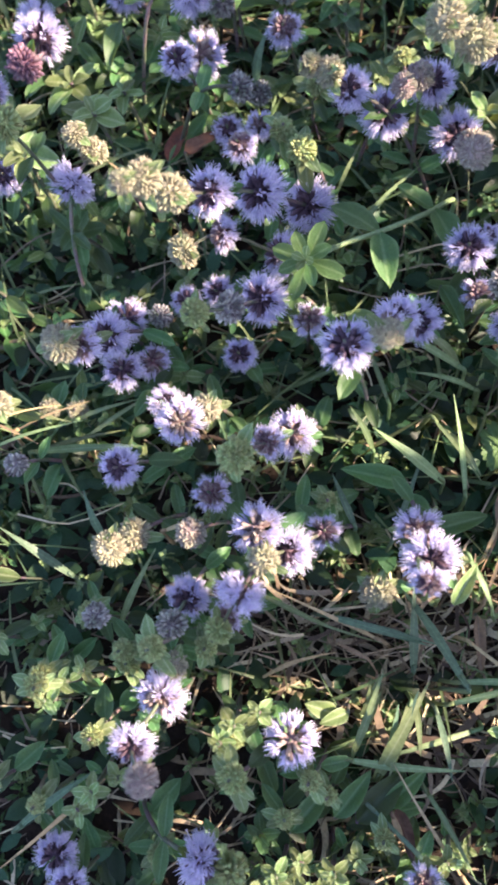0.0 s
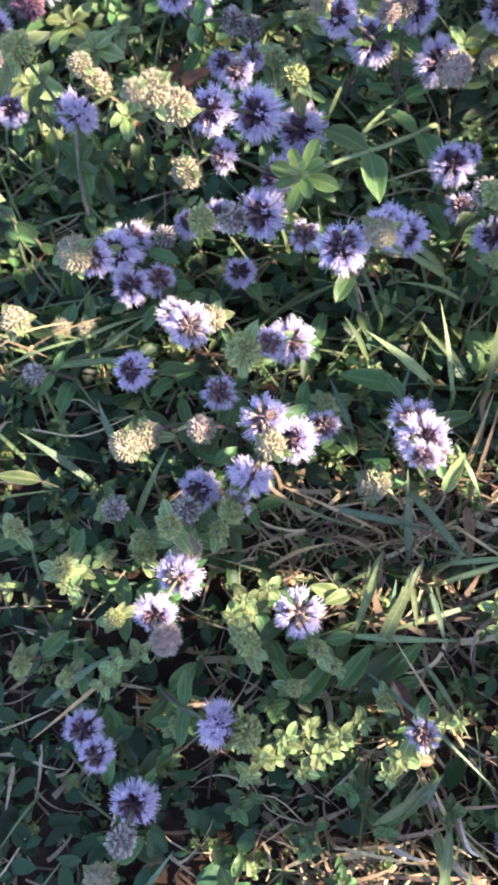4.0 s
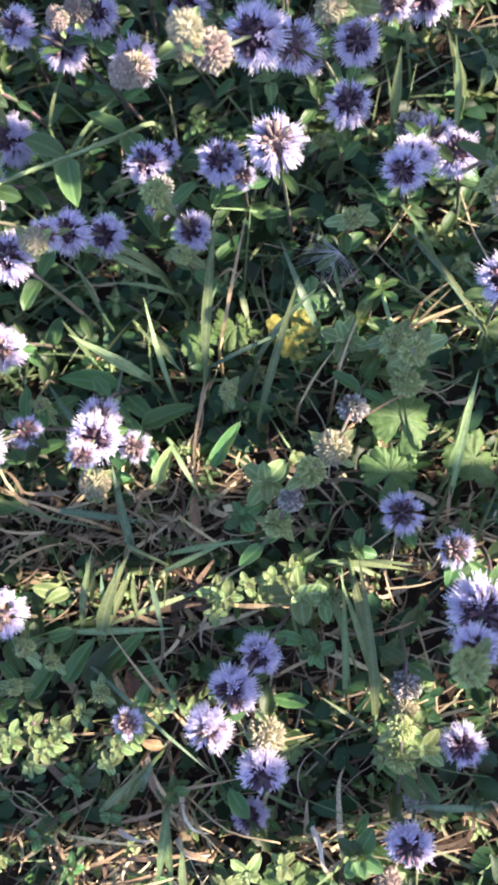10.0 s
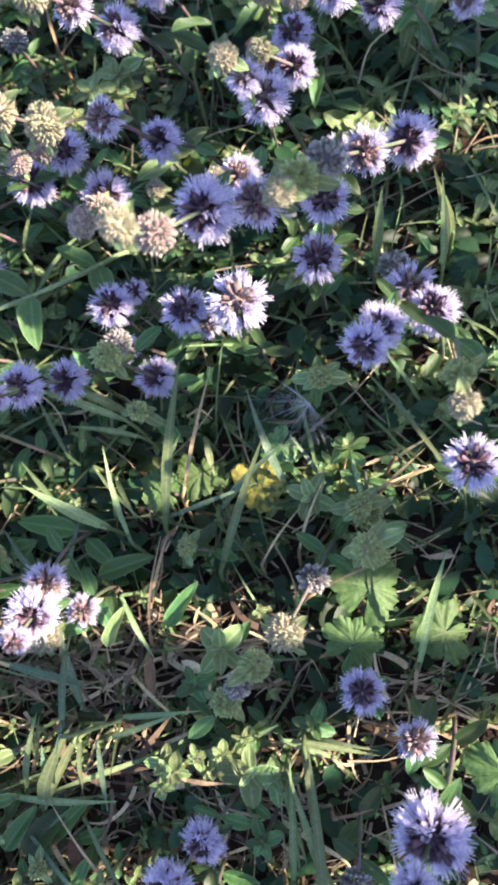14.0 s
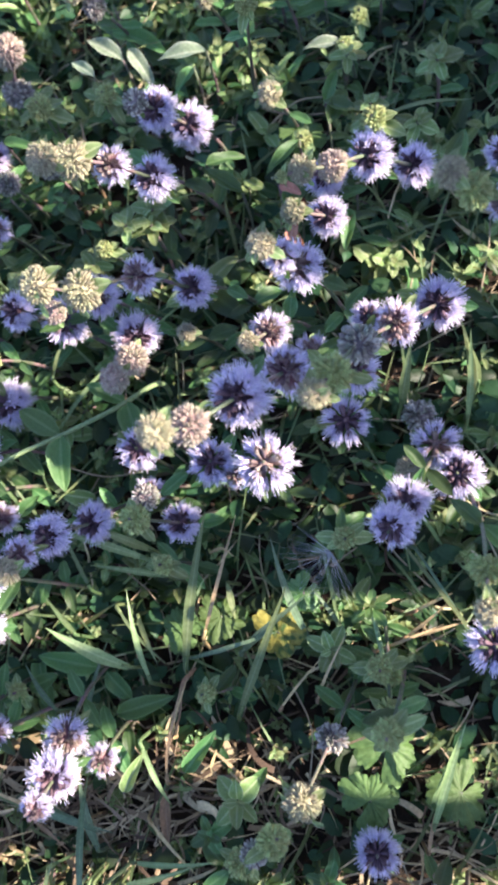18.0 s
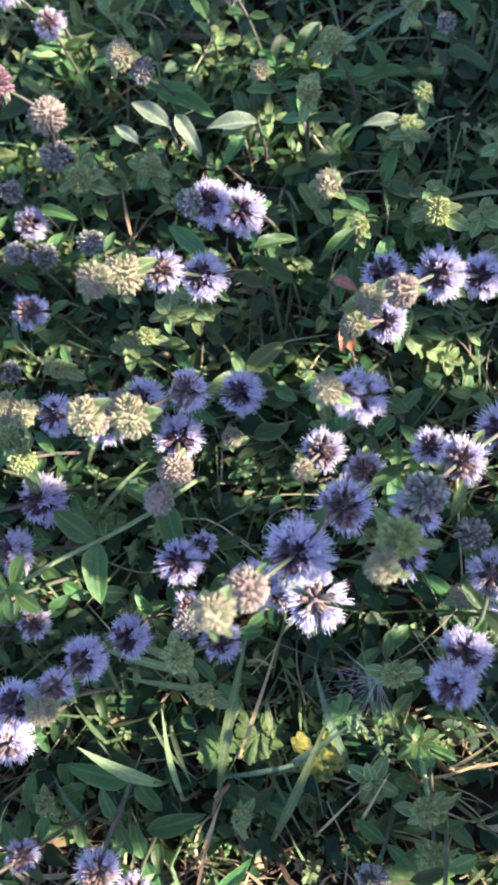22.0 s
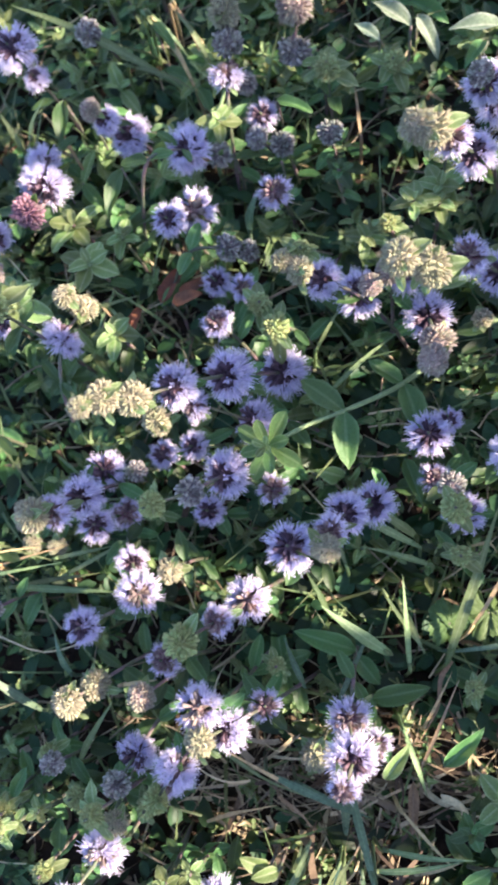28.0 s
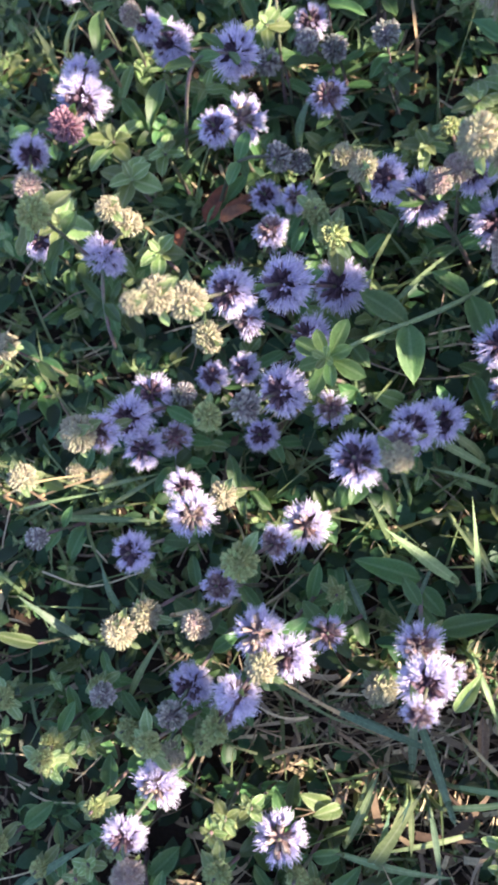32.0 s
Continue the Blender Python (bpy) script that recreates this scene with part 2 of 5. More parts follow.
def along(x, up=(0, 0, 1)):
    """The turn that takes +x to the given way with its top side up."""
    x = Vector(x).normalized()
    y = Vector(up).cross(x)
    y = y.normalized() if y.length > 1e-6 else Vector((0, 1, 0))
    z = x.cross(y)
    return Matrix((x, y, z)).transposed().to_4x4()


def tube(points, radii, sides=6):
    """Verts and faces of a round stem through the points."""
    pts = [Vector(p) for p in points]
    verts, faces = [], []
    for i, p in enumerate(pts):
        d = (pts[min(i + 1, len(pts) - 1)] - pts[max(i - 1, 0)]).normalized()
        a = d.cross(Vector((0.31, 0.95, 0.1))).normalized()
        b = d.cross(a)
        for k in range(sides):
            w = 2 * math.pi * k / sides
            verts.append(p + (a * math.cos(w) + b * math.sin(w)) * radii[i])
    for i in range(len(pts) - 1):
        for k in range(sides):
            j = (k + 1) % sides
            faces.append((i * sides + k, i * sides + j, (i + 1) * sides + j, (i + 1) * sides + k))
    faces.append(tuple(range((len(pts) - 1) * sides, len(pts) * sides)))
    return verts, faces


def glide(points, steps=6):
    """A smooth line through the points."""
    p = [Vector(q) for q in points]
    p = [p[0] * 2 - p[1]] + p + [p[-1] * 2 - p[-2]]
    out = []
    for i in range(1, len(p) - 2):
        for s in range(steps):
            t = s / steps
            out.append(0.5 * ((2 * p[i]) + (p[i + 1] - p[i - 1]) * t + (2 * p[i - 1] - 5 * p[i] + 4 * p[i + 1] - p[i + 2]) * t * t + (3 * p[i] - p[i - 1] - 3 * p[i + 1] + p[i + 2]) * t ** 3))
    out.append(p[-2])
    return out


class Heap:
    """Gathers many copies of a small shape into one mesh."""

    def __init__(self):
        self.v, self.f, self.u, self.n = [], [], [], 0

    def add(self, verts, faces, m, uvs=None):
        a = np.asarray(verts, dtype=float)
        mm = np.array(m)
        self.v.append(a @ mm[:3, :3].T + mm[:3, 3])
        self.f += [tuple(i + self.n for i in f) for f in faces]
        self.u.append(np.asarray(uvs if uvs is not None else np.zeros((len(a), 2)), dtype=float))
        self.n += len(a)

    def mesh(self, name, mat):
        return mesh(name, np.concatenate(self.v), self.f, mat, np.concatenate(self.u))


# ---- leaves ----
def leaf_shape(width, fold, curl, wave=0.0, blunt=0.9, nu=8, nv=4, seed=0):
    """A leaf one unit long from its stalk along +x: verts, faces, uvs."""
    r = random.Random(seed)
    ph = r.uniform(0, 6)
    verts, uvs, faces = [], [], []
    for i in range(nu + 1):
        u = i / nu
        q = min(1.0, max(0.0, (u - 0.05) / 0.95)) ** blunt
        w = width * (1 - abs(2 * q - 1) ** 2.3) ** 0.72 * (1.16 - 0.4 * u) + 0.02 * (1 - u)
        for j in range(nv + 1):
            v = 2 * j / nv - 1
            y = v * w
            z = fold * abs(y) - curl * u * u + wave * math.sin(9 * u + ph + 2 * v) * abs(v) * width
            verts.append((u, y, z))
            uvs.append((u, 0.5 + 0.5 * v))
    for i in range(nu):
        for j in range(nv):
            a = i * (nv + 1) + j
            faces.append((a, a + nv + 1, a + nv + 2, a + 1))
    return verts, faces, uvs


LEAVES = [leaf_shape(w, f, c, wv, b, seed=k) for k, (w, f, c, wv, b) in enumerate([
    (0.195, 0.5, 0.12, 0.16, 1.15), (0.225, 0.6, 0.28, 0.18, 1.1), (0.175, 0.45, 0.05, 0.14, 1.2),
    (0.25, 0.45, 0.2, 0.24, 1.05), (0.19, 0.7, -0.1, 0.16, 1.1), (0.225, 0.35, 0.34, 0.18, 1.1),
    (0.22, 0.3, 0.12, 0.05, 1.7)])]
LEAF_MESH = [mesh("leaf", *s[:2], M_LEAF, s[2]) for s in LEAVES]
BRACT_MESH = [mesh("bract", *s[:2], M_BRACT, s[2]) for s in LEAVES]
M_BRIGHT = material("bright_leaf", (0.085, 0.172, 0.05), 0.45, 0.2, 0.015, 1400, 0.5, thin=0.35, thin_color=(0.24, 0.33, 0.06), rib=(0.19, 0.3, 0.11), spec=0.4, leafy=True)
BRIGHT_MESH = [mesh("bright_leaf", *s[:2], M_BRIGHT, s[2]) for s in LEAVES]
YOUNG_MESH = [mesh("young_leaf", *s[:2], M_YOUNG, s[2]) for s in LEAVES]
SMALL = [leaf_shape(w, f, c, 0.1, 0.9, 4, 2, k) for k, (w, f, c) in enumerate([(0.28, 0.4, 0.15), (0.24, 0.3, 0.05), (0.32, 0.5, 0.25)])]


def leaf(parent, at, way, length, up=(0, 0, 1), young=False, kind=None, widen=1.0, bract=False, bright=False):
    k = random.randrange(6) if kind is None else kind
    m = Matrix.Translation(at) @ along(way, up) @ Matrix.Diagonal((length, length * widen, length, 1))
    return part("bract" if bract else "leaf", (BRIGHT_MESH if bright else BRACT_MESH if bract else YOUNG_MESH if young else LEAF_MESH)[k], parent, m)


# ---- whorls of the mint ----
def spread(n, lo, hi, rnd, jitter=0.12):
    """n ways round a stem, between two heights of their unit way."""
    out = []
    for i in range(n):
        s = lo + (hi - lo) * (i + 0.5) / n + rnd.uniform(-jitter, jitter) * 0.5
        s = max(-0.98, min(0.98, s))
        a = 2.39996 * i + rnd.uniform(-0.15, 0.15)
        c = math.sqrt(1 - s * s)
        out.append(Vector((c * math.cos(a), c * math.sin(a), s)))
    return out


def cup(r0, r1, ra, rb, teeth, flare, sides=5):
    """A calyx along +z from r0 to r1 with teeth at its mouth."""
    verts, faces = [], []
    for z, r in ((r0, ra), (0.5 * (r0 + r1), 1.1 * (ra + rb) / 2), (r1, rb)):
        for k in range(sides):
            a = 2 * math.pi * k / sides
            verts.append((r * math.cos(a), r * math.sin(a), z))
    for i in (0, 1):
        for k in range(sides):
            j = (k + 1) % sides
            faces.append((i * sides + k, i * sides + j, (i + 1) * sides + j, (i + 1) * sides + k))
    for k in range(sides):
        a = 2 * math.pi * (k + 0.5) / sides
        verts.append((flare * rb * math.cos(a), flare * rb * math.sin(a), r1 + teeth))
        faces.append((2 * sides + k, 2 * sides + (k + 1) % sides, len(verts) - 1))
    return verts, faces


def floret(rnd, reach):
    """A small corolla along +z: a tube and four narrow lobes that taper to their tips."""
    verts, faces, n = [], [], 4
    z0, z1, r0, r1 = 0.5, 0.64 * reach, 0.03, 0.05
    for z, r in ((z0, r0), (z1, r1)):
        for k in range(n):
            a = 2 * math.pi * k / n
            verts.append((r * math.cos(a), r * math.sin(a), z))
    for k in range(n):
        j = (k + 1) % n
        faces.append((k, j, n + j, n + k))
    for k in range(n):
        a = 2 * math.pi * (k + 0.5) / n
        out, up = rnd.uniform(0.06, 0.13), rnd.uniform(0.14, 0.27)
        c, s = math.cos(a), math.sin(a)
        b = len(verts)
        for d, z, w in ((r1 * 0.8, z1, 0.04), (r1 + out * 0.55, z1 + up * 0.6, 0.042), (r1 + out, z1 + up, 0.014)):
            verts.append((d * c - w * s, d * s + w * c, z))
            verts.append((d * c + w * s, d * s - w * c, z))
        faces.append((b, b + 1, b + 3, b + 2))
        faces.append((b + 2, b + 3, b + 5, b + 4))
    return verts, faces


def threads(rnd, reach):
    """Four stamens with their anthers, along +z."""
    verts, faces = [], []
    for k in range(4):
        a = 2 * math.pi * (k + rnd.random()) / 4
        tip = Vector((math.cos(a) * rnd.uniform(0.04, 0.13), math.sin(a) * rnd.uniform(0.04, 0.13), reach * rnd.uniform(0.9, 1.1)))
        foot = Vector((math.cos(a) * 0.03, math.sin(a) * 0.03, 0.55))
        b = len(verts)
        for p, r in ((foot, 0.013), (tip, 0.009)):
            for q in range(3):
                w = 2.094 * q
                verts.append((p.x + r * math.cos(w), p.y + r * math.sin(w), p.z))
        faces += [(b + q, b + (q + 1) % 3, b + 3 + (q + 1) % 3, b + 3 + q) for q in range(3)]
        b = len(verts)
        e = 0.015
        verts += [(tip.x + e, tip.y, tip.z), (tip.x - e, tip.y, tip.z), (tip.x, tip.y + e, tip.z), (tip.x, tip.y - e, tip.z), (tip.x, tip.y, tip.z + 1.6 * e), (tip.x, tip.y, tip.z - 1.6 * e)]
        faces += [(b + i, b + j, b + k2) for i, j, k2 in ((0, 2, 4), (2, 1, 4), (1, 3, 4), (3, 0, 4), (2, 0, 5), (1, 2, 5), (3, 1, 5), (0, 3, 5))]
    return verts, faces


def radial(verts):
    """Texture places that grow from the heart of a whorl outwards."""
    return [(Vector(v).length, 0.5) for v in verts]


def ball(radius, n=10):
    """A rough ball that fills the heart of a whorl."""
    verts, faces = [(0, 0, -radius)], []
    for i in range(1, 6):
        a = math.pi * i / 6
        for k in range(n):
            w = 2 * math.pi * k / n
            verts.append((radius * math.sin(a) * math.cos(w), radius * math.sin(a) * math.sin(w), -radius * math.cos(a)))
    verts.append((0, 0, radius))
    for k in range(n):
        j = (k + 1) % n
        faces.append((0, 1 + j, 1 + k))
        for i in range(4):
            o = 1 + i * n
            faces.append((o + k, o + j, o + n + j, o + n + k))
        faces.append((1 + 4 * n + k, 1 + 4 * n + j, len(verts) - 1))
    return verts, faces


def gathered(d, clumps, pull):
    """A way moved round the stem towards the nearest clump."""
    az = math.atan2(d.y, d.x)
    az += pull * min(((c - az + math.pi) % (2 * math.pi) - math.pi for c in clumps), key=abs)
    flat = math.hypot(d.x, d.y)
    return Vector((flat * math.cos(az), flat * math.sin(az), d.z))


def bloom_set(seed, share, low, high, bud, tan=None):
    """Meshes of one whorl, one unit in radius, its stem along +z: the calyces, the corollas and the stamens."""
    rnd = random.Random(seed)
    cal, cor, sta = Heap(), Heap(), Heap()
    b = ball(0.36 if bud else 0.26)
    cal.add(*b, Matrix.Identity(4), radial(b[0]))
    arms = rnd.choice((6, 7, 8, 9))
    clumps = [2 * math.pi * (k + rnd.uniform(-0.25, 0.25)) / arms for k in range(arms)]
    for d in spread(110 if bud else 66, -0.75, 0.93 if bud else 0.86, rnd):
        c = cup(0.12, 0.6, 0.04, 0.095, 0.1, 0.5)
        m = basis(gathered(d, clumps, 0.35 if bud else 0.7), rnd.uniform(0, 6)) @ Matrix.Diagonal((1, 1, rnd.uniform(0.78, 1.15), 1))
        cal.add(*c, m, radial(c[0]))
    ways = spread(int(150 * share), low, high, rnd, 0.2) + spread(int(7 * share), high, 0.75, rnd, 0.1)
    for d in ways:
        if rnd.random() < 0.06:
            continue
        reach = rnd.uniform(0.82, 1.06) * (1.0 if d.z < high else 0.85)
        m = basis(gathered(d, clumps, 0.3 if d.z < high else 0.6), rnd.uniform(0, 6))
        f = floret(rnd, reach)
        cor.add(*f, m, radial(f[0]))
        sta.add(*threads(rnd, reach), m)
    return cal.mesh("calyx_cluster", M_BUD["h"] if bud else tan or M_CALYX), cor.mesh("corolla_ring", M_PETAL), sta.mesh("stamen_fringe", M_STAMEN)


def bud_set(seed, key):
    """A whorl of closed hairy calyces that stand out from the stem, packed into an uneven ball."""
    rnd = random.Random(seed)
    cal = Heap()
    loose = key in "krg"
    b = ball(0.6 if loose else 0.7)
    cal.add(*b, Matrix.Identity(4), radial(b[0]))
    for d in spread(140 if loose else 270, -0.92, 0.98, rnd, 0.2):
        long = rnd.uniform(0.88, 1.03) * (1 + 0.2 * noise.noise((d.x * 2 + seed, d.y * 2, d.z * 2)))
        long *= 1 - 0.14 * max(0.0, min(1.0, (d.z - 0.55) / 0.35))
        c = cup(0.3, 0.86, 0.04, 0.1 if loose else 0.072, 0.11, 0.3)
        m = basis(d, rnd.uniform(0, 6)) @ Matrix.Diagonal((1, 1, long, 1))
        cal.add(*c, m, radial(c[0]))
        for _ in range(0 if key in "kr" else 2):
            a = rnd.uniform(0, 6.28)
            x, y = 0.1 * math.cos(a), 0.1 * math.sin(a)
            cal.add([(x, y, 0.8), (x + 0.008, y, 0.8), (x, y + 0.008, 0.8), (x * 1.7, y * 1.7, rnd.uniform(1.02, 1.14))], [(0, 1, 3), (1, 2, 3), (2, 0, 3)], m, [(0.9, 0.5)] * 4)
    return cal.mesh("bud_cluster", M_BUD[key])


BLOOM = [bloom_set(11 + k, 1.0, -0.75, 0.36 + 0.05 * (k % 4), False, M_CALYX_TAN if k == 3 else None) for k in range(7)]
PALE = [bloom_set(41 + k, 1.0, -0.75, 0.38, False, M_CALYX_PALE) for k in range(3)]
HALF = [bloom_set(31 + k, 0.55, -0.75, 0.3, True) for k in range(3)]
BUDS = {key: [bud_set(51 + k, key) for k in range(3)] for key in "ygkpr"}
KIND = {"b": "lilac", "t": "pale-hearted lilac", "h": "half-faded lilac", "y": "beige budded", "g": "green budded", "k": "grey faded", "p": "pinkish dried", "r": "rose red faded"}


def whorl(parent, at, axis, radius, kind):
    m = Matrix.Translation(at) @ basis(axis, random.uniform(0, 6.28)) @ Matrix.Scale(radius, 4)
    if kind in "bht":
        cal, cor, sta = random.choice({"b": BLOOM, "t": PALE, "h": HALF}[kind])
        w = part("whorl", cal, parent, m, KIND[kind] + " whorl")
        part("corolla", cor, w, label="lilac petals")
        part("fringe", sta, w, label="pale stamens")
    else:
        w = part("bud_whorl", random.choice(BUDS[kind]), parent, m, KIND[kind] + " whorl")
    return w


def mint_spike(*whorls):
    """A flowering mint stem: whorls from the lowest to the tip, each x, y, z in metres, radius in mm, and kind."""
    pts = [Vector(w[:3]) for w in whorls]
    lean = (pts[-1] - pts[0]).normalized() if len(pts) > 1 else Vector((random.uniform(-0.35, 0.1), random.uniform(-0.3, 0.05), 0.9)).normalized()
    if lean.z < 0.25:
        lean = (lean + Vector((0, 0, 0.5))).normalized()
    foot = pts[0] - lean * (pts[0].z * 0.7)
    low = pts[0] - lean * min(0.02, pts[0].z * 0.5)
    base = Vector((foot.x - lean.x * 0.012, foot.y - lean.y * 0.012, -0.018))
    tip = pts[-1] + lean * 0.004
    thing = new("mint_flower")
    thing.location = base
    line = glide([base, (base + low) / 2 + Vector((-lean.x, -lean.y, 0)) * 0.003, low] + pts + [tip])
    rel = [p - base for p in line]
    n = len(rel)
    part("stem", mesh("stem", *tube(rel, [0.00095 - 0.00045 * i / n for i in range(n)]), M_STEM), thing)
    for i, w in enumerate(whorls):
        a = pts[max(i - 1, 0)]
        b = pts[min(i + 1, len(pts) - 1)]
        axis = (b - a).normalized() if len(pts) > 1 else lean
        at, r, kind = pts[i] - base, w[3] / 1000 * (0.9 if w[4] == "k" else 1.0), w[4]
        whorl(thing, at, axis, r * (0.78 if kind == "g" and len(whorls) == 1 else 0.95 if kind == "g" else 1.0), kind)
        spin = random.uniform(0, 6.28)
        turn = basis(axis, spin)
        tiers = [(3, -0.2, -0.1, 1.25), (2, 0.2, 0.2, 1.0)] if kind == "y" else [(2, -0.5, -0.35, 0.95)]
        if kind == "g":
            tiers = [(2, -0.5, -0.1, 1.45), (2, -0.2, 0.1, 1.1)] if len(whorls) == 1 else [(2, -0.4, -0.1, 1.3)]
        for n_leaf, rise, tilt, size in tiers:
            for k in range(n_leaf):
                a = 2 * math.pi * k / n_leaf + rise * 2
                out = turn @ Vector((math.cos(a), math.sin(a), tilt))
                leaf(thing, at + axis * r * rise + out * r * 0.15, out, max(size * r * random.uniform(0.85, 1.2), 0.004), up=axis, young=kind == "p", bract=kind in "gyh", kind=3 if kind in "gy" else None)
    nodes = [(base.lerp(low, 0.45) - base, 1.0), (low - base, 0.9)]
    for at, s in nodes:
        spin = random.uniform(0, 6.28)
        for k in range(2):
            out = Vector((math.cos(spin + k * math.pi), math.sin(spin + k * math.pi), random.uniform(0.0, 0.35)))
            leaf(thing, at, out, s * random.uniform(0.011, 0.016))
    top = max(whorls, key=lambda w: "krpgyhtb".index(w[4]))
    tall = "tall leaning" if len(whorls) > 3 else "short" if len(whorls) == 1 else "leaning"
    return tagged(thing, f"{tall} mint stem with {len(whorls)} {KIND[top[4]]} whorl{'s' if len(whorls) > 1 else ''} among low leaves", "flower", "flowering mint stems")


# ---- ground ----
def dry(x, y):
    """How bare and strawy the ground is at a place, 0 to 1."""
    d = 0.0
    for cx, cy, rx, ry in DRY:
        d = max(d, 1 - math.hypot((x - cx) / rx, (y - cy) / ry))
    return max(0.0, min(1.0, 1.6 * d))


DRY = [(0.01, 0.006, 0.05, 0.032), (0.055, 0.0, 0.045, 0.026), (0.09, 0.014, 0.05, 0.016), (0.027, -0.128, 0.042, 0.024), (0.11, -0.134, 0.042, 0.018),
       (0.042, -0.08, 0.02, 0.016), (0.055, -0.036, 0.05, 0.014), (0.11, -0.06, 0.03, 0.016), (-0.06, 0.2, 0.02, 0.014), (0.16, -0.02, 0.04, 0.018)]


def height(x, y):
    return -0.019 + 0.006 * noise.noise((x * 9, y * 9, 0.3)) + 0.003 * noise.noise((x * 31, y * 31, 1.7))


rings = [0.0] + [0.012 * k for k in range(1, 34)] + [0.46, 0.56, 0.72, 1.0, 1.6, 3, 8, 30, 120, 900]
CX, CY, SEG = 0.05, 0.1, 72
gv, gf = [(CX, CY, height(CX, CY))], []
for i, r in enumerate(rings[1:]):
    for k in range(SEG):
        a = 2 * math.pi * k / SEG
        x, y = CX + r * math.cos(a), CY + r * math.sin(a)
        gv.append((x, y, height(x, y) if r < 3 else -0.019))
        j = (k + 1) % SEG
        if i == 0:
            gf.append((0, 1 + k, 1 + j))
        else:
            o = 1 + (i - 1) * SEG
            gf.append((o + k, o + SEG + k, o + SEG + j, o + j))
ground = tagged(new("ground", mesh("ground", gv, gf, M_SOIL)), "dark brown soil under dry plant litter", "ground", kind="structure")


# ---- flowering stems ----
random.seed(3)
mint_spike((-0.1273, 0.3081, 0.0433, 11.5, "b"))
mint_spike((-0.1210, 0.3034, 0.0290, 6.6, "b"))
mint_spike((-0.0735, 0.2750, 0.0261, 9.8, "b"), (-0.0803, 0.2734, 0.0391, 7.0, "b"), (-0.0862, 0.2751, 0.0445, 5.4, "p"))
mint_spike((-0.0415, 0.2591, 0.0392, 10.9, "b"), (-0.0310, 0.2660, 0.0241, 7.1, "k"))
mint_spike((-0.1110, 0.2595, 0.0284, 8.7, "b"), (-0.1064, 0.2441, 0.0345, 11.3, "b"), (-0.1121, 0.2309, 0.0348, 8.2, "r"))
mint_spike((-0.0469, 0.2256, 0.0394, 7.8, "b"))
mint_spike((-0.0384, 0.2338, 0.0320, 10.2, "t"))
mint_spike((-0.0222, 0.2169, 0.0322, 7.2, "k"), (-0.0145, 0.2184, 0.0262, 6.1, "k"))
mint_spike((-0.0146, 0.2920, 0.0156, 7.9, "b"))
mint_spike((-0.0143, 0.2708, 0.0296, 6.2, "k"))
mint_spike((-0.0032, 0.2712, 0.0245, 7.0, "k"))
mint_spike((-0.0041, 0.2416, 0.0351, 8.1, "h"))
mint_spike((0.0176, 0.2758, 0.0263, 7.0, "k"))
mint_spike((0.0195, 0.1906, 0.0605, 8.0, "b"), (0.0119, 0.1885, 0.0720, 5.7, "y"), (0.0052, 0.1920, 0.0724, 4.9, "y"))
mint_spike((0.0335, 0.1920, 0.0447, 9.9, "b"), (0.0377, 0.1857, 0.0669, 4.9, "p"))
mint_spike((0.0445, 0.1941, 0.0615, 5.8, "p"))
mint_spike((0.0611, 0.1860, 0.0381, 10.0, "b"), (0.0631, 0.1704, 0.0526, 7.1, "p"), (0.0605, 0.1580, 0.0665, 6.0, "p"))
mint_spike((-0.0870, 0.1720, 0.0385, 9.4, "b"), (-0.0799, 0.1861, 0.0381, 6.6, "y"), (-0.0845, 0.1865, 0.0485, 5.5, "y"))
mint_spike((-0.0207, 0.1768, 0.0501, 7.0, "h"))
mint_spike((-0.0285, 0.2073, 0.0184, 6.9, "b"))
mint_spike((-0.0148, 0.1997, 0.0306, 6.2, "b"))
mint_spike((0.0043, 0.1635, 0.0296, 11.0, "b"), (-0.0134, 0.1534, 0.0558, 10.6, "b"), (-0.0292, 0.1432, 0.0731, 9.0, "b"), (-0.0395, 0.1339, 0.0877, 6.8, "y"), (-0.0450, 0.1302, 0.1018, 6.1, "y"), (-0.0495, 0.1247, 0.1089, 4.1, "y"))
mint_spike((-0.0059, 0.1428, 0.0292, 9.6, "b"), (-0.0277, 0.1442, 0.0444, 7.5, "h"), (-0.0423, 0.1371, 0.0452, 6.6, "y"))
mint_spike((-0.0132, 0.1177, 0.0441, 9.9, "b"), (-0.0235, 0.1082, 0.0585, 6.9, "k"), (-0.0337, 0.1011, 0.0711, 5.8, "g"))
mint_spike((-0.0443, 0.1289, 0.0201, 6.6, "b"))
mint_spike((-0.0318, 0.1336, 0.0183, 6.6, "b"))
mint_spike((-0.0670, 0.1197, 0.0253, 8.9, "b"))
mint_spike((-0.0694, 0.1063, 0.0414, 9.2, "b"), (-0.0754, 0.0983, 0.0533, 7.6, "h"), (-0.0805, 0.0959, 0.0615, 7.4, "y"))
mint_spike((-0.0661, 0.0969, 0.0311, 8.1, "b"))
mint_spike((-0.0564, 0.1031, 0.0224, 7.4, "h"))
mint_spike((-0.0537, 0.1203, 0.0260, 5.8, "k"))
mint_spike((-0.0232, 0.1067, 0.0179, 7.0, "b"))
mint_spike((0.0429, 0.1111, 0.0352, 8.7, "b"), (0.0327, 0.1043, 0.0542, 8.6, "b"), (0.0279, 0.0965, 0.0677, 6.6, "h"), (0.0270, 0.0897, 0.0772, 5.5, "y"))
mint_spike((0.0148, 0.0901, 0.0676, 9.5, "b"))
mint_spike((0.0623, 0.1382, 0.0382, 9.0, "b"))
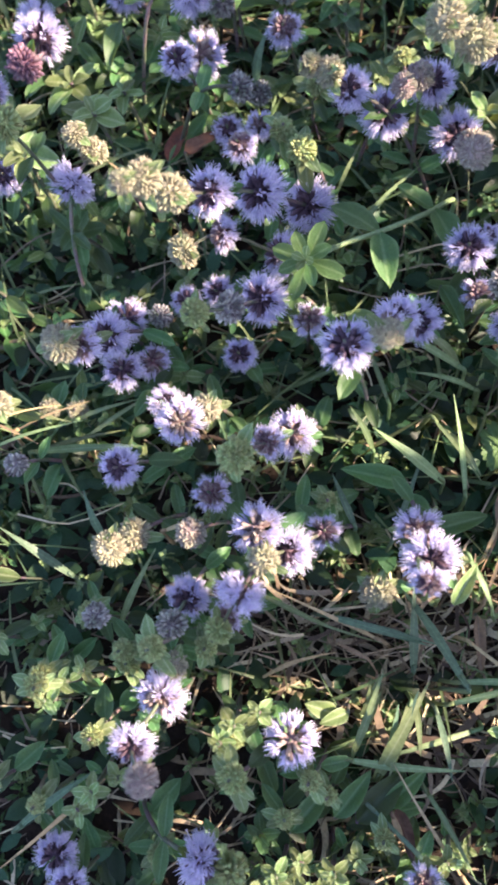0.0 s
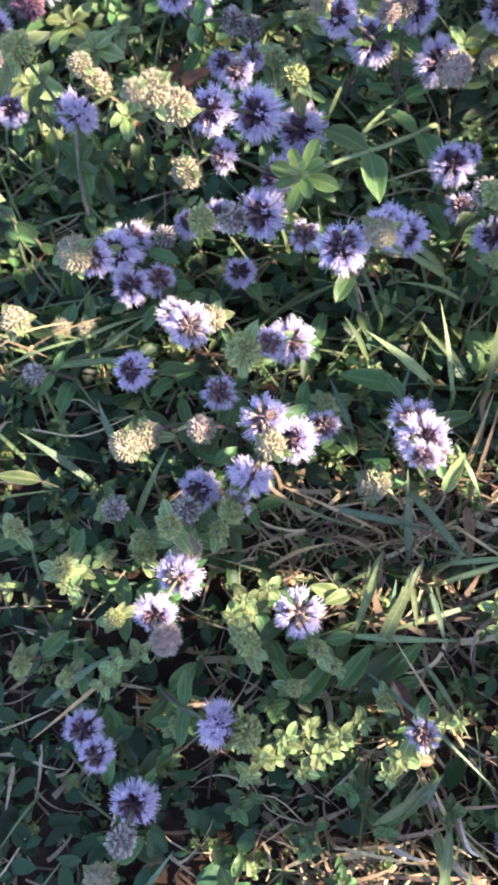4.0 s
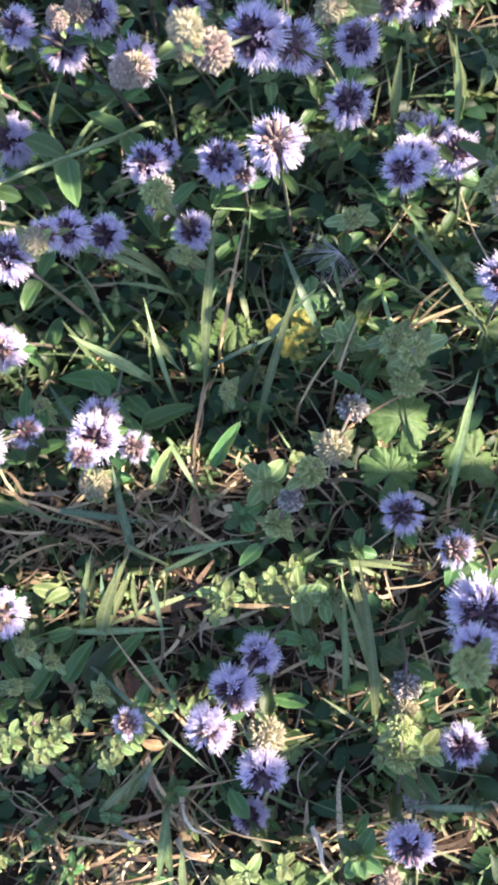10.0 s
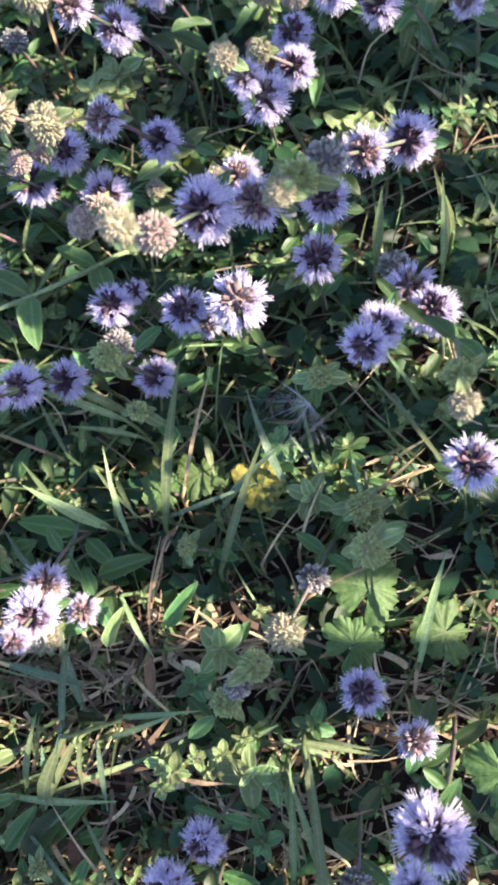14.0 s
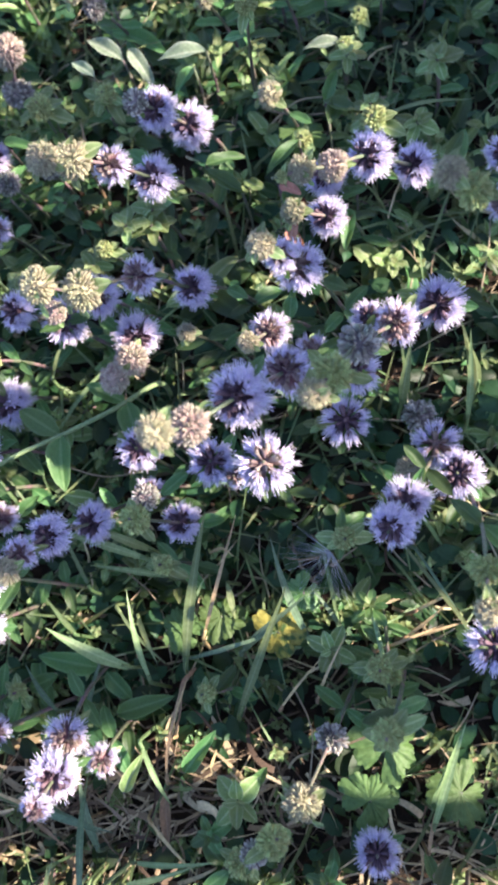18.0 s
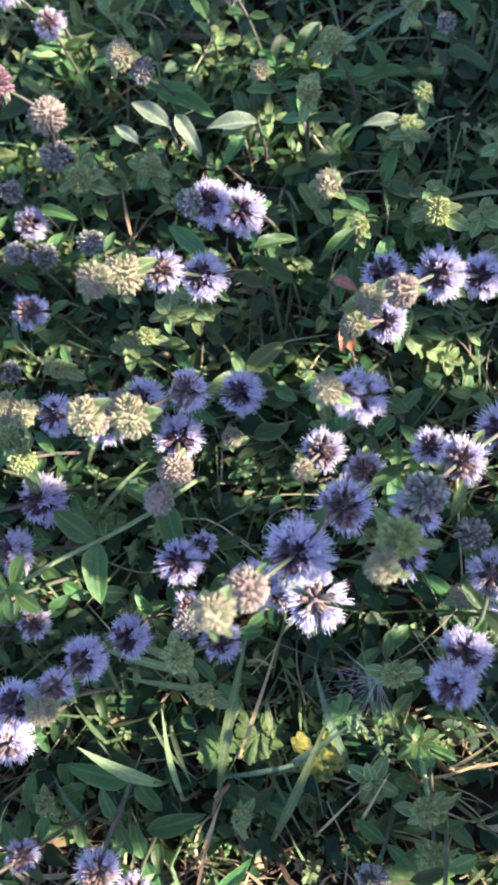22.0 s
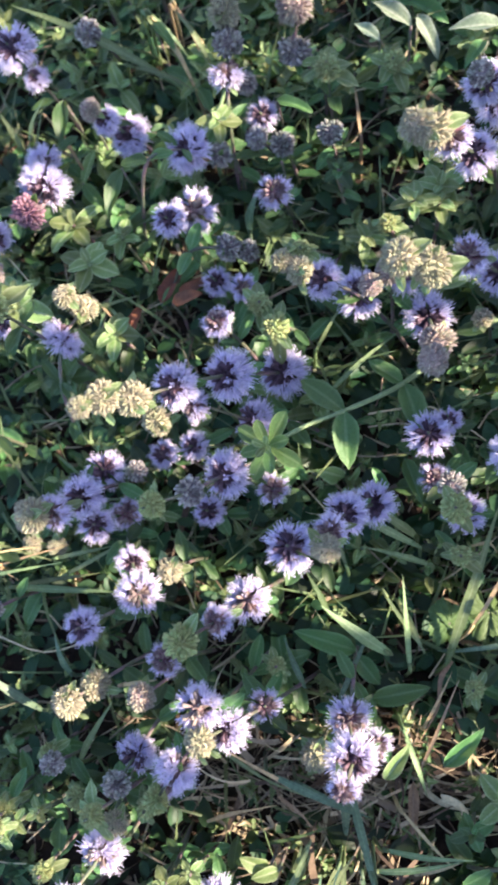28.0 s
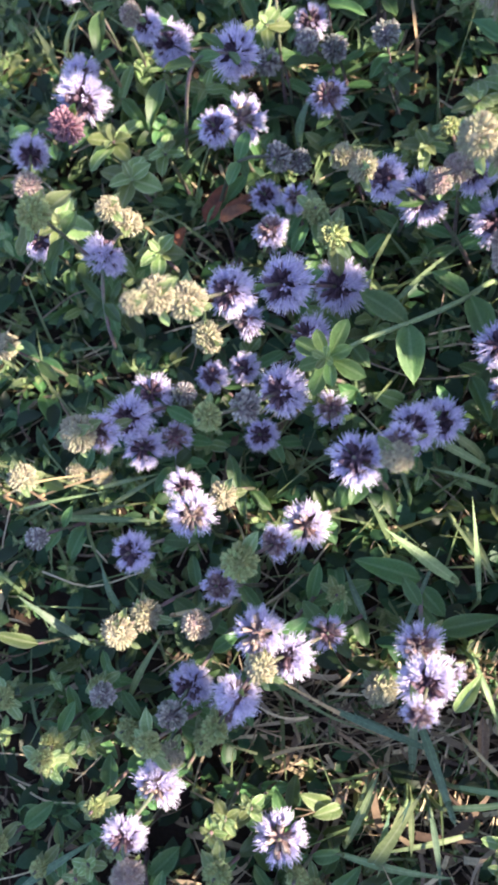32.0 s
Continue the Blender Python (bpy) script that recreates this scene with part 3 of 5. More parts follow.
mint_spike((0.0701, 0.1451, 0.0337, 5.7, "b"))
mint_spike((0.0689, 0.1162, 0.0548, 6.3, "k"))
mint_spike((-0.0490, 0.0831, 0.0332, 6.6, "b"), (-0.0409, 0.0713, 0.0493, 8.7, "t"))
mint_spike((-0.0339, 0.0808, 0.0332, 5.7, "y"))
mint_spike((-0.0032, 0.0720, 0.0277, 9.2, "b"), (-0.0113, 0.0637, 0.0482, 6.7, "h"), (-0.0210, 0.0556, 0.0631, 7.3, "g"))
mint_spike((-0.0632, 0.0575, 0.0417, 7.6, "b"))
mint_spike((-0.0596, 0.0356, 0.0292, 6.5, "y"), (-0.0662, 0.0297, 0.0395, 6.7, "y"))
mint_spike((-0.0381, 0.0342, 0.0413, 5.8, "p"))
mint_spike((-0.0145, 0.0338, 0.0534, 9.0, "t"))
mint_spike((-0.0051, 0.0278, 0.0484, 9.0, "b"), (-0.0127, 0.0235, 0.0564, 5.7, "y"))
mint_spike((0.0070, 0.0350, 0.0363, 6.6, "h"))
mint_spike((0.0376, 0.0338, 0.0443, 8.6, "h"), (0.0388, 0.0235, 0.0581, 9.2, "b"), (0.0364, 0.0157, 0.0675, 5.7, "h"))
mint_spike((-0.0396, 0.0135, 0.0334, 7.9, "b"), (-0.0433, 0.0044, 0.0438, 6.4, "k"))
mint_spike((-0.0200, 0.0136, 0.0545, 8.0, "b"), (-0.0271, 0.0021, 0.0500, 5.4, "g"))
mint_spike((0.0816, 0.1855, 0.0381, 4.4, "y"))
mint_spike((-0.0045, 0.3811, 0.0335, 7.6, "h"))
mint_spike((0.0416, 0.3476, 0.0402, 6.7, "k"), (0.0360, 0.3446, 0.0542, 6.4, "y"))
mint_spike((0.0858, 0.2758, 0.0452, 10.0, "b"), (0.0767, 0.2675, 0.0678, 8.8, "b"), (0.0727, 0.2594, 0.0837, 5.8, "k"))
mint_spike((0.0742, 0.2414, 0.0621, 9.2, "b"), (0.0631, 0.2354, 0.0818, 7.8, "h"), (0.0548, 0.2265, 0.0995, 7.3, "y"), (0.0491, 0.2198, 0.1109, 6.2, "y"))
mint_spike((0.1200, 0.2841, 0.0486, 5.8, "y"))
mint_spike((0.0926, 0.3416, 0.0422, 4.5, "y"))
mint_spike((0.1235, 0.3506, 0.0436, 6.4, "g"))
mint_spike((0.1744, 0.2383, 0.0577, 8.5, "b"), (0.1567, 0.2313, 0.0772, 9.2, "b"), (0.1431, 0.2212, 0.0884, 6.1, "p"), (0.1327, 0.2154, 0.0971, 5.2, "y"), (0.1261, 0.2120, 0.0990, 2.6, "g"))
mint_spike((0.1407, 0.2288, 0.0430, 8.6, "b"), (0.1281, 0.2193, 0.0650, 5.2, "y"))
mint_spike((0.1295, 0.1898, 0.0780, 9.2, "b"), (0.1245, 0.1874, 0.0923, 6.3, "b"), (0.1192, 0.1846, 0.1060, 5.2, "y"))
mint_spike((0.0861, 0.2003, 0.0478, 8.9, "b"), (0.0710, 0.1947, 0.0725, 8.2, "h"), (0.0561, 0.1816, 0.0911, 7.6, "y"), (0.0454, 0.1792, 0.1028, 6.9, "y"))
mint_spike((0.0505, 0.1970, 0.0540, 8.6, "b"))
mint_spike((0.1164, 0.1765, 0.0546, 8.4, "h"), (0.1100, 0.1671, 0.0692, 4.4, "y"))
mint_spike((0.1233, 0.1540, 0.0732, 10.0, "h"), (0.1098, 0.1380, 0.0993, 10.6, "b"), (0.0960, 0.1269, 0.1090, 6.9, "p"), (0.0896, 0.1213, 0.1252, 5.8, "y"))
mint_spike((0.1792, 0.1827, 0.0537, 10.3, "b"), (0.1616, 0.1689, 0.0716, 8.8, "h"), (0.1477, 0.1556, 0.0903, 8.2, "k"), (0.1386, 0.1416, 0.1040, 7.3, "g"), (0.1328, 0.1328, 0.1128, 5.1, "y"))
mint_spike((0.1311, 0.1708, 0.0449, 7.7, "h"))
mint_spike((0.1529, 0.1756, 0.0624, 6.8, "b"))
mint_spike((0.1135, 0.1248, 0.0605, 11.2, "t"))
mint_spike((0.0919, 0.1302, 0.0453, 9.3, "b"))
mint_spike((0.0998, 0.1258, 0.0400, 5.6, "h"))
mint_spike((0.1724, 0.1497, 0.0208, 8.1, "k"))
mint_spike((0.1757, 0.1340, 0.0346, 9.7, "b"))
mint_spike((0.1814, 0.1201, 0.0443, 9.7, "b"))
mint_spike((0.1609, 0.1086, 0.0642, 8.6, "b"), (0.1548, 0.0993, 0.0734, 8.2, "b"))
mint_spike((0.1660, 0.1263, 0.0322, 5.5, "y"))
mint_spike((0.0770, 0.1099, 0.0317, 8.3, "b"), (0.0690, 0.1063, 0.0687, 6.1, "g"))
mint_spike((0.0653, 0.1222, 0.0338, 6.6, "h"))
mint_spike((0.1489, 0.0538, 0.0342, 6.8, "g"))
mint_spike((0.1442, -0.0105, 0.0172, 8.6, "b"))
mint_spike((0.1608, -0.0266, 0.0235, 7.5, "h"))
mint_spike((0.1597, -0.0489, 0.0551, 12.3, "b"), (0.1527, -0.0581, 0.0700, 7.3, "b"), (0.1482, -0.0632, 0.0781, 6.7, "g"))
mint_spike((0.1424, 0.1399, 0.0554, 9.1, "b"))
mint_spike((0.1853, 0.0607, 0.0599, 9.5, "b"))
mint_spike((0.1804, 0.0830, 0.0853, 5.7, "g"), (0.1786, 0.0711, 0.0951, 5.1, "y"))
mint_spike((0.1468, 0.1532, 0.0711, 8.8, "b"))
mint_spike((0.0847, -0.0563, 0.0228, 8.2, "b"), (0.0751, -0.0664, 0.0355, 9.3, "b"), (0.0666, -0.0765, 0.0460, 8.5, "b"))
mint_spike((0.0833, -0.0855, 0.0134, 7.9, "y"), (0.0809, -0.0962, 0.0226, 9.1, "b"))
mint_spike((0.0725, -0.1172, -0.0061, 7.4, "b"))
mint_spike((0.0359, -0.0741, 0.0289, 6.0, "h"))
mint_spike((0.1394, 0.0995, 0.0442, 6.2, "g"))
mint_spike((0.1304, 0.0298, 0.0283, 7.2, "k"), (0.1201, 0.0119, 0.0460, 7.1, "y"))
mint_spike((0.0834, 0.0454, 0.0195, 5.3, "g"))
mint_spike((0.0735, 0.0926, 0.0473, 5.5, "g"))
mint_spike((0.1364, -0.0730, 0.0160, 7.0, "k"), (0.1349, -0.0822, 0.0130, 5.4, "y"))
mint_spike((0.1537, -0.0961, 0.0123, 8.2, "b"))
mint_spike((0.1342, -0.1139, 0.0094, 5.3, "k"), (0.1287, -0.1240, 0.0247, 8.4, "b"))
mint_spike((0.1210, -0.1395, 0.0086, 5.2, "p"))
mint_spike((0.1040, -0.1445, 0.0111, 5.6, "y"))
mint_spike((-0.0345, -0.0686, 0.0296, 8.7, "b"), (-0.0249, -0.0722, 0.0288, 7.4, "g"))
mint_spike((-0.0661, -0.0963, 0.0179, 8.9, "b"), (-0.0676, -0.1051, 0.0327, 6.4, "k"))
mint_spike((-0.0787, -0.0786, 0.0233, 6.7, "b"))
mint_spike((-0.0761, -0.1179, 0.0266, 5.7, "y"))
mint_spike((-0.0853, -0.0711, 0.0166, 7.6, "b"))
mint_spike((-0.0463, -0.0184, 0.0423, 8.7, "t"), (-0.0523, -0.0311, 0.0548, 7.1, "b"), (-0.0474, -0.0396, 0.0643, 5.8, "p"))
mint_spike((-0.0052, -0.0316, 0.0353, 9.0, "t"))
mint_spike((-0.0228, -0.0412, 0.0488, 6.5, "g"))
mint_spike((0.0009, -0.0445, 0.0317, 5.1, "g"))
mint_spike((-0.0705, 0.0074, 0.0356, 5.7, "k"))
mint_spike((-0.0875, -0.0149, 0.0416, 5.9, "g"))
mint_spike((-0.0014, 0.3212, 0.0220, 9.3, "k"), (-0.0009, 0.3307, 0.0380, 8.9, "p"), (-0.0186, 0.3368, 0.0520, 9.1, "r"), (-0.0388, 0.3391, 0.0600, 10.4, "h"))
mint_spike((-0.0761, 0.3658, 0.0400, 10.3, "b"))
mint_spike((-0.0890, 0.3618, 0.0500, 9.1, "r"))
mint_spike((-0.0285, 0.2967, 0.0380, 8.8, "h"), (-0.0273, 0.3061, 0.0460, 8.2, "k"), (-0.0289, 0.3158, 0.0530, 7.8, "y"), (-0.0303, 0.3251, 0.0600, 6.5, "y"))
mint_spike((-0.0986, 0.3270, 0.0300, 7.8, "k"))
mint_spike((-0.0230, 0.3057, 0.0200, 6.5, "k"))
mint_spike((0.1925, 0.1891, 0.1100, 5.9, "h"), (0.1822, 0.1878, 0.1200, 6.2, "g"), (0.1747, 0.1900, 0.1270, 5.3, "y"))
mint_spike((0.2075, 0.2382, 0.0600, 7.6, "b"))
mint_spike((0.1412, 0.2513, 0.0350, 9.1, "b"))
mint_spike((-0.1261, 0.2189, 0.0350, 8.1, "b"), (-0.1199, 0.1979, 0.0450, 6.4, "p"))
mint_spike((-0.0985, 0.1681, 0.0800, 8.8, "g"))
mint_spike((-0.1184, 0.1816, 0.0300, 7.6, "b"))
mint_spike((-0.1112, 0.0827, 0.0350, 6.1, "y"))
mint_spike((-0.1025, 0.0605, 0.0350, 5.3, "k"))
mint_spike((-0.1002, 0.0889, 0.0100, 4.7, "y"))
mint_spike((-0.0891, 0.0883, 0.0100, 4.7, "y"))
mint_spike((-0.0928, -0.0129, 0.0200, 6.8, "g"))
mint_spike((-0.0624, -0.0080, 0.0200, 6.7, "g"))
mint_spike((0.1490, 0.0360, 0.0700, 7.0, "g"))
mint_spike((0.0970, -0.0100, 0.0300, 6.4, "g"), (0.1030, -0.0040, 0.0440, 5.6, "k"), (0.1110, 0.0030, 0.0570, 6.2, "g"))
mint_spike((0.1225, 0.3632, 0.0300, 7.8, "g"))
mint_spike((0.1629, 0.2767, 0.0350, 8.1, "g"))
mint_spike((0.1609, 0.3363, 0.0280, 5.7, "g"))
mint_spike((0.1534, 0.3208, 0.0280, 5.7, "g"))
mint_spike((0.1328, 0.2767, 0.0260, 5.6, "g"))
mint_spike((0.0442, 0.3081, 0.0300, 7.2, "g"))
mint_spike((0.0151, 0.3011, 0.0350, 8.1, "g"))
mint_spike((0.0084, 0.2181, 0.0300, 6.0, "g"))
mint_spike((0.0439, 0.2314, 0.0280, 5.6, "g"))
mint_spike((0.1337, 0.1494, 0.0200, 4.4, "g"))
mint_spike((-0.1097, 0.0018, 0.0300, 5.8, "g"))
mint_spike((-0.0902, -0.0128, 0.0300, 5.7, "g"))
mint_spike((-0.0717, -0.0318, 0.0280, 5.3, "g"))
mint_spike((-0.1053, -0.0474, 0.0300, 5.6, "g"))
mint_spike((-0.0886, -0.0529, 0.0300, 4.8, "g"))
mint_spike((-0.0758, 0.0090, 0.0260, 5.1, "g"))
mint_spike((-0.0506, -0.0695, 0.0200, 4.5, "g"))
mint_spike((-0.0080, -0.0580, 0.0200, 4.8, "g"))
mint_spike((0.0068, -0.0507, 0.0200, 4.5, "g"))
mint_spike((0.0247, -0.0637, 0.0200, 4.7, "g"))
mint_spike((-0.0256, 0.0061, 0.0420, 5.8, "h"))
mint_spike((-0.0323, -0.0028, 0.0400, 5.5, "g"))
mint_spike((-0.0426, -0.0087, 0.0420, 5.1, "y"))
mint_spike((-0.0613, -0.0042, 0.0320, 5.7, "g"))
mint_spike((-0.0470, -0.0030, 0.0570, 6.0, "g"))
mint_spike((0.0020, 0.1765, 0.0470, 8.0, "g"))
mint_spike((-0.0050, 0.1860, 0.0460, 6.8, "g"))
mint_spike((-0.0310, 0.0480, 0.0400, 7.2, "h"))
mint_spike((0.0260, 0.0160, 0.0150, 7.0, "y"))
mint_spike((0.0090, 0.0480, 0.0210, 5.4, "g"))
mint_spike((0.0037, 0.1154, 0.0300, 7.0, "h"))
mint_spike((-0.1233, 0.1331, 0.0400, 6.0, "y"))
mint_spike((-0.0240, -0.0320, 0.0320, 5.2, "g"))
mint_spike((0.1303, -0.0968, 0.0200, 6.0, "g"), (0.1309, -0.0852, 0.0300, 5.5, "g"))
mint_spike((0.0470, 0.0245, 0.0330, 6.6, "h"))
mint_spike((-0.0194, 0.3877, 0.0500, 9.2, "b"))
mint_spike((0.0808, 0.3795, 0.0460, 6.6, "p"))
mint_spike((0.1572, 0.3651, 0.0450, 6.0, "g"))
mint_spike((0.1717, 0.3669, 0.0300, 5.0, "k"))
mint_spike((0.1140, 0.3070, 0.0730, 6.4, "g"))
mint_spike((0.1526, 0.0514, 0.0213, 6.5, "g"), (0.1518, 0.0370, 0.0287, 7, "g"))


# ---- low leafy shoots ----
def shoot(seed, n, tall, size, pale=False):
    """A leafy mint shoot at the origin: pairs of leaves, crosswise, smaller to the tip."""
    random.seed(seed)
    thing = new("mint_shoot")
    bend = Vector((random.uniform(-0.5, 0.5), random.uniform(-0.5, 0.5), 1)).normalized()
    pts = [Vector((0, 0, 0)), bend * tall * 0.5 + Vector((0, 0, 0.002)), bend * tall]
    line = glide(pts, 3)
    part("stem", mesh("stem", *tube(line, [0.0009 - 0.0004 * i / len(line) for i in range(len(line))], 5), M_STEM), thing)
    spin = random.uniform(0, 6)
    for i in range(n):
        t = (i + 1) / n
        at = line[min(len(line) - 1, int(t * (len(line) - 1) + 0.5))]
        s = size * (1.0 - 0.62 * t ** 2)
        for k in range(2):
            a = spin + i * math.pi / 2 + k * math.pi + random.uniform(-0.25, 0.25)
            out = Vector((math.cos(a), math.sin(a), random.uniform(-0.05, 0.25) + 0.75 * t ** 3))
            leaf(thing, at, out, s * random.uniform(0.85, 1.15), up=bend, young=t > 0.7, bract=pale, kind=random.choice((0, 1, 3)) if pale else None, widen=1.3 if pale else 1.0)
    return tagged(thing, "small pale-rimmed leafy mint shoot over dry litter" if pale else "low leafy mint shoot with paired dull green leaves", "shoot", "leafy mint shoots")


SHOOTS = [shoot(100 + k, n, tall, size) for k, (n, tall, size) in enumerate([
    (5, 0.03, 0.017), (4, 0.022, 0.021), (7, 0.036, 0.011), (4, 0.026, 0.016), (5, 0.028, 0.022), (8, 0.03, 0.009), (4, 0.022, 0.026), (6, 0.034, 0.013)])]
SHOOTS += [shoot(120 + k, n, tall, size, True) for k, (n, tall, size) in enumerate([(7, 0.034, 0.0105), (8, 0.04, 0.0085), (6, 0.028, 0.012)])]
SPARSE, DENSE = (2, 8, 5, 9, 7, 10, 8, 3, 9), (0, 1, 2, 3, 4, 6, 7, 10, 8)
def grow(y):
    """How large the leaves have grown: small in the strawy part, larger beyond."""
    return max(0.0, min(1.0, (y + 0.02) / 0.26))


random.seed(5)
spots, far_shoots = [], {True: Heap(), False: Heap()}
for _ in range(12000):
    x, y = random.uniform(-0.22, 0.31), random.uniform(-0.24, 0.46)
    if random.random() < dry(x, y) * 0.85:
        continue
    if any((x - a) ** 2 + (y - b) ** 2 < (0.0078 + 0.0058 * grow(y)) ** 2 for a, b in spots):
        continue
    spots.append((x, y))
spots = [p for p in spots if not (p[0] < -0.06 and p[1] < 0.02 and int(p[0] * 1e6) % 5 < 2)]
spots.sort(key=lambda s: max(abs(s[0] - 0.045) / 0.16, abs(s[1] - 0.1) / 0.26))
for i, (x, y) in enumerate(spots):
    s = random.uniform(0.62, 1.12) * (0.52 + 0.46 * grow(y)) * (1.0 + 0.55 * noise.noise((x * 24, y * 24, 4.0)))
    m = Matrix.Translation((x, y, height(x, y) - 0.001)) @ Matrix.Rotation(random.uniform(-0.6, 0.6), 4, "X") @ Matrix.Rotation(random.uniform(-0.6, 0.6), 4, "Y") @ Matrix.Rotation(random.uniform(0, 6.28), 4, "Z") @ Matrix.Scale(s, 4)
    sort = (SPARSE if y < 0.06 else DENSE)[(i // 2) % 9]
    if i < len(SHOOTS):
        SHOOTS[i].matrix_basis = m
    elif i % 2 == 0 and i < 580:
        copy_thing(SHOOTS[sort], m)
    else:
        for ch in SHOOTS[sort].children:
            if not ch.name.startswith("stem"):
                sh = LEAVES[i % 6]
                far_shoots[not ch.data.name.startswith("leaf")].add(sh[0], sh[1], m @ ch.matrix_basis, sh[2])
tagged(new("mint_carpet", far_shoots[False].mesh("mint_carpet", M_LEAF)), "carpet of dull green mint leaves", "undergrowth", kind="stuff")
tagged(new("mint_tips", far_shoots[True].mesh("mint_tips", M_YOUNG)), "pale young tips of the mint carpet", "undergrowth", kind="stuff")

# ---- what nobody could count: low leaves, litter, fine grass ----
random.seed(9)
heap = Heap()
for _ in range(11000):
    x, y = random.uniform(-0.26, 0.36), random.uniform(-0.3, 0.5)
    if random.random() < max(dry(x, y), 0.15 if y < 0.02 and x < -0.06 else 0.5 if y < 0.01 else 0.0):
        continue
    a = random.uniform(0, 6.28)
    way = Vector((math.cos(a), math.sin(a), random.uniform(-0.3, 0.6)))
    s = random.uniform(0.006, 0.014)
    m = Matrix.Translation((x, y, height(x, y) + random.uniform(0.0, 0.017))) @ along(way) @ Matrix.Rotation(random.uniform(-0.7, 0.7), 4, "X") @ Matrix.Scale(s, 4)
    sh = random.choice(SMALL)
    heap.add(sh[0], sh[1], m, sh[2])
tagged(new("undergrowth", heap.mesh("undergrowth", M_UNDER_SHADE)), "dense low green leaves covering the soil, coloured dark as deep shade", "undergrowth", kind="stuff")


def strip_shape(length, width, bow, twist, seed, n=7, flat=0.0):
    """A grass blade along +x, bowed upwards: verts, faces, uvs."""
    r = random.Random(seed)
    side = r.uniform(-1, 1) * bow * 0.6
    verts, uvs, faces = [], [], []
    for i in range(n + 1):
        u = i / n
        w = width * 0.5 * (1 - u ** 2.2) * (0.4 + 0.6 * min(1, u * 2.5)) + 0.00012
        z = bow * length * math.sin(math.pi * u) * 0.6 - flat * u * u * length
        y = side * length * u * u
        tw = twist * u
        for k in (-1, 0, 1):
            verts.append((u * length, y + k * w * math.cos(tw), z + k * w * math.sin(tw) + (0.22 * w if k else 0)))
            uvs.append((u, 0.5 + 0.5 * k))
    for i in range(n):
        a = i * 3
        faces += [(a, a + 3, a + 4, a + 1), (a + 1, a + 4, a + 5, a + 2)]
    return verts, faces, uvs


litter, chaff, fine = Heap(), Heap(), Heap()
def curl_shape(length, width, seed, n=9):
    """A thin dry strip that curls and twists: verts, faces, uvs."""
    r = random.Random(seed)
    bend, roll, lift = r.gauss(0, 1.1), r.gauss(0, 1.1), r.uniform(-0.2, 0.5)
    x = y = z = 0.0
    verts, uvs, faces = [], [], []
    for i in range(n + 1):
        u = i / n
        a = bend * (u - 0.5) ** (1 if seed % 3 else 3) * (1 if seed % 3 else 4)
        x, y, z = x + math.cos(a) * length / n, y + math.sin(a) * length / n, lift * length * 0.35 * math.sin(math.pi * u)
        w = width * 0.5 * (1 - 0.8 * u * u)
        t = roll * u
        for s in (-1, 1):
            verts.append((x - s * w * math.sin(a) * math.cos(t), y + s * w * math.cos(a) * math.cos(t), z + s * w * math.sin(t)))
            uvs.append((u, 0.5 + 0.5 * s))
        if i:
            q = 2 * i
            faces.append((q - 2, q, q + 1, q - 1))
    return verts, faces, uvs


for k in range(30000):
    x, y = random.uniform(-0.26, 0.36), random.uniform(-0.3, 0.5)
    d = dry(x, y)
    if random.random() > (0.2 if y < 0.03 else 0.12) + d:
        continue
    a = random.gauss(0.1, 0.9) + (math.pi if random.random() < 0.5 else 0)
    sh = curl_shape(random.uniform(0.008, 0.034), random.uniform(0.0004, 0.0018) * random.choice((0.7, 1, 1, 1.9)), k)
    m = Matrix.Translation((x, y, height(x, y) + random.uniform(0.0, 0.007 + 0.012 * d))) @ Matrix.Rotation(a, 4, "Z") @ Matrix.Rotation(random.uniform(-0.4, 0.3), 4, "Y")
    (litter if random.random() < 0.6 else chaff).add(sh[0], sh[1], m, sh[2])
for k in range(3000):
    x, y = random.uniform(-0.24, 0.34), random.uniform(-0.26, 0.48)
    if y < 0.03 and k % 3:
        continue
    a = random.uniform(0, 6.28)
    sh = strip_shape(random.uniform(0.02, 0.055), random.uniform(0.0006, 0.0019), random.uniform(0, 0.3), random.uniform(-1, 1), k, 6)
    m = Matrix.Translation((x, y, height(x, y))) @ Matrix.Rotation(a, 4, "Z") @ Matrix.Rotation(-random.uniform(0.2, 0.9), 4, "Y")
    fine.add(sh[0], sh[1], m, sh[2])
stalks = Heap()
for k in range(520):
    x, y = random.uniform(-0.2, 0.3), random.uniform(-0.22, 0.44)
    a, rise = random.gauss(0.2, 1.0), random.uniform(-0.1, 0.45)
    s = random.uniform(0.018, 0.05)
    way = Vector((math.cos(a), math.sin(a), rise * 0.6))
    side = Vector((-math.sin(a), math.cos(a), 0)) * random.uniform(-0.2, 0.2) * s
    pts = glide([Vector((0, 0, 0)), way * s * 0.5 + side, way * s], 3)
    v, f = tube(pts, [0.00045 - 0.0002 * i / len(pts) for i in range(len(pts))], 5)
    stalks.add(v, f, Matrix.Translation((x, y, height(x, y) + random.uniform(0.002, 0.016))))
tagged(new("dry_stalks", stalks.mesh("dry_stalks", M_STRAW)), "thin pale dry stalks tangled among the leaves", "litter", kind="stuff")
tagged(new("plant_litter", litter.mesh("plant_litter", M_LITTER)), "brown curled dry stems and leaf litter on the soil", "litter", kind="stuff")
tagged(new("straw_litter", chaff.mesh("straw_litter", M_STRAW)), "pale straw pieces lying on the soil", "litter", kind="stuff")
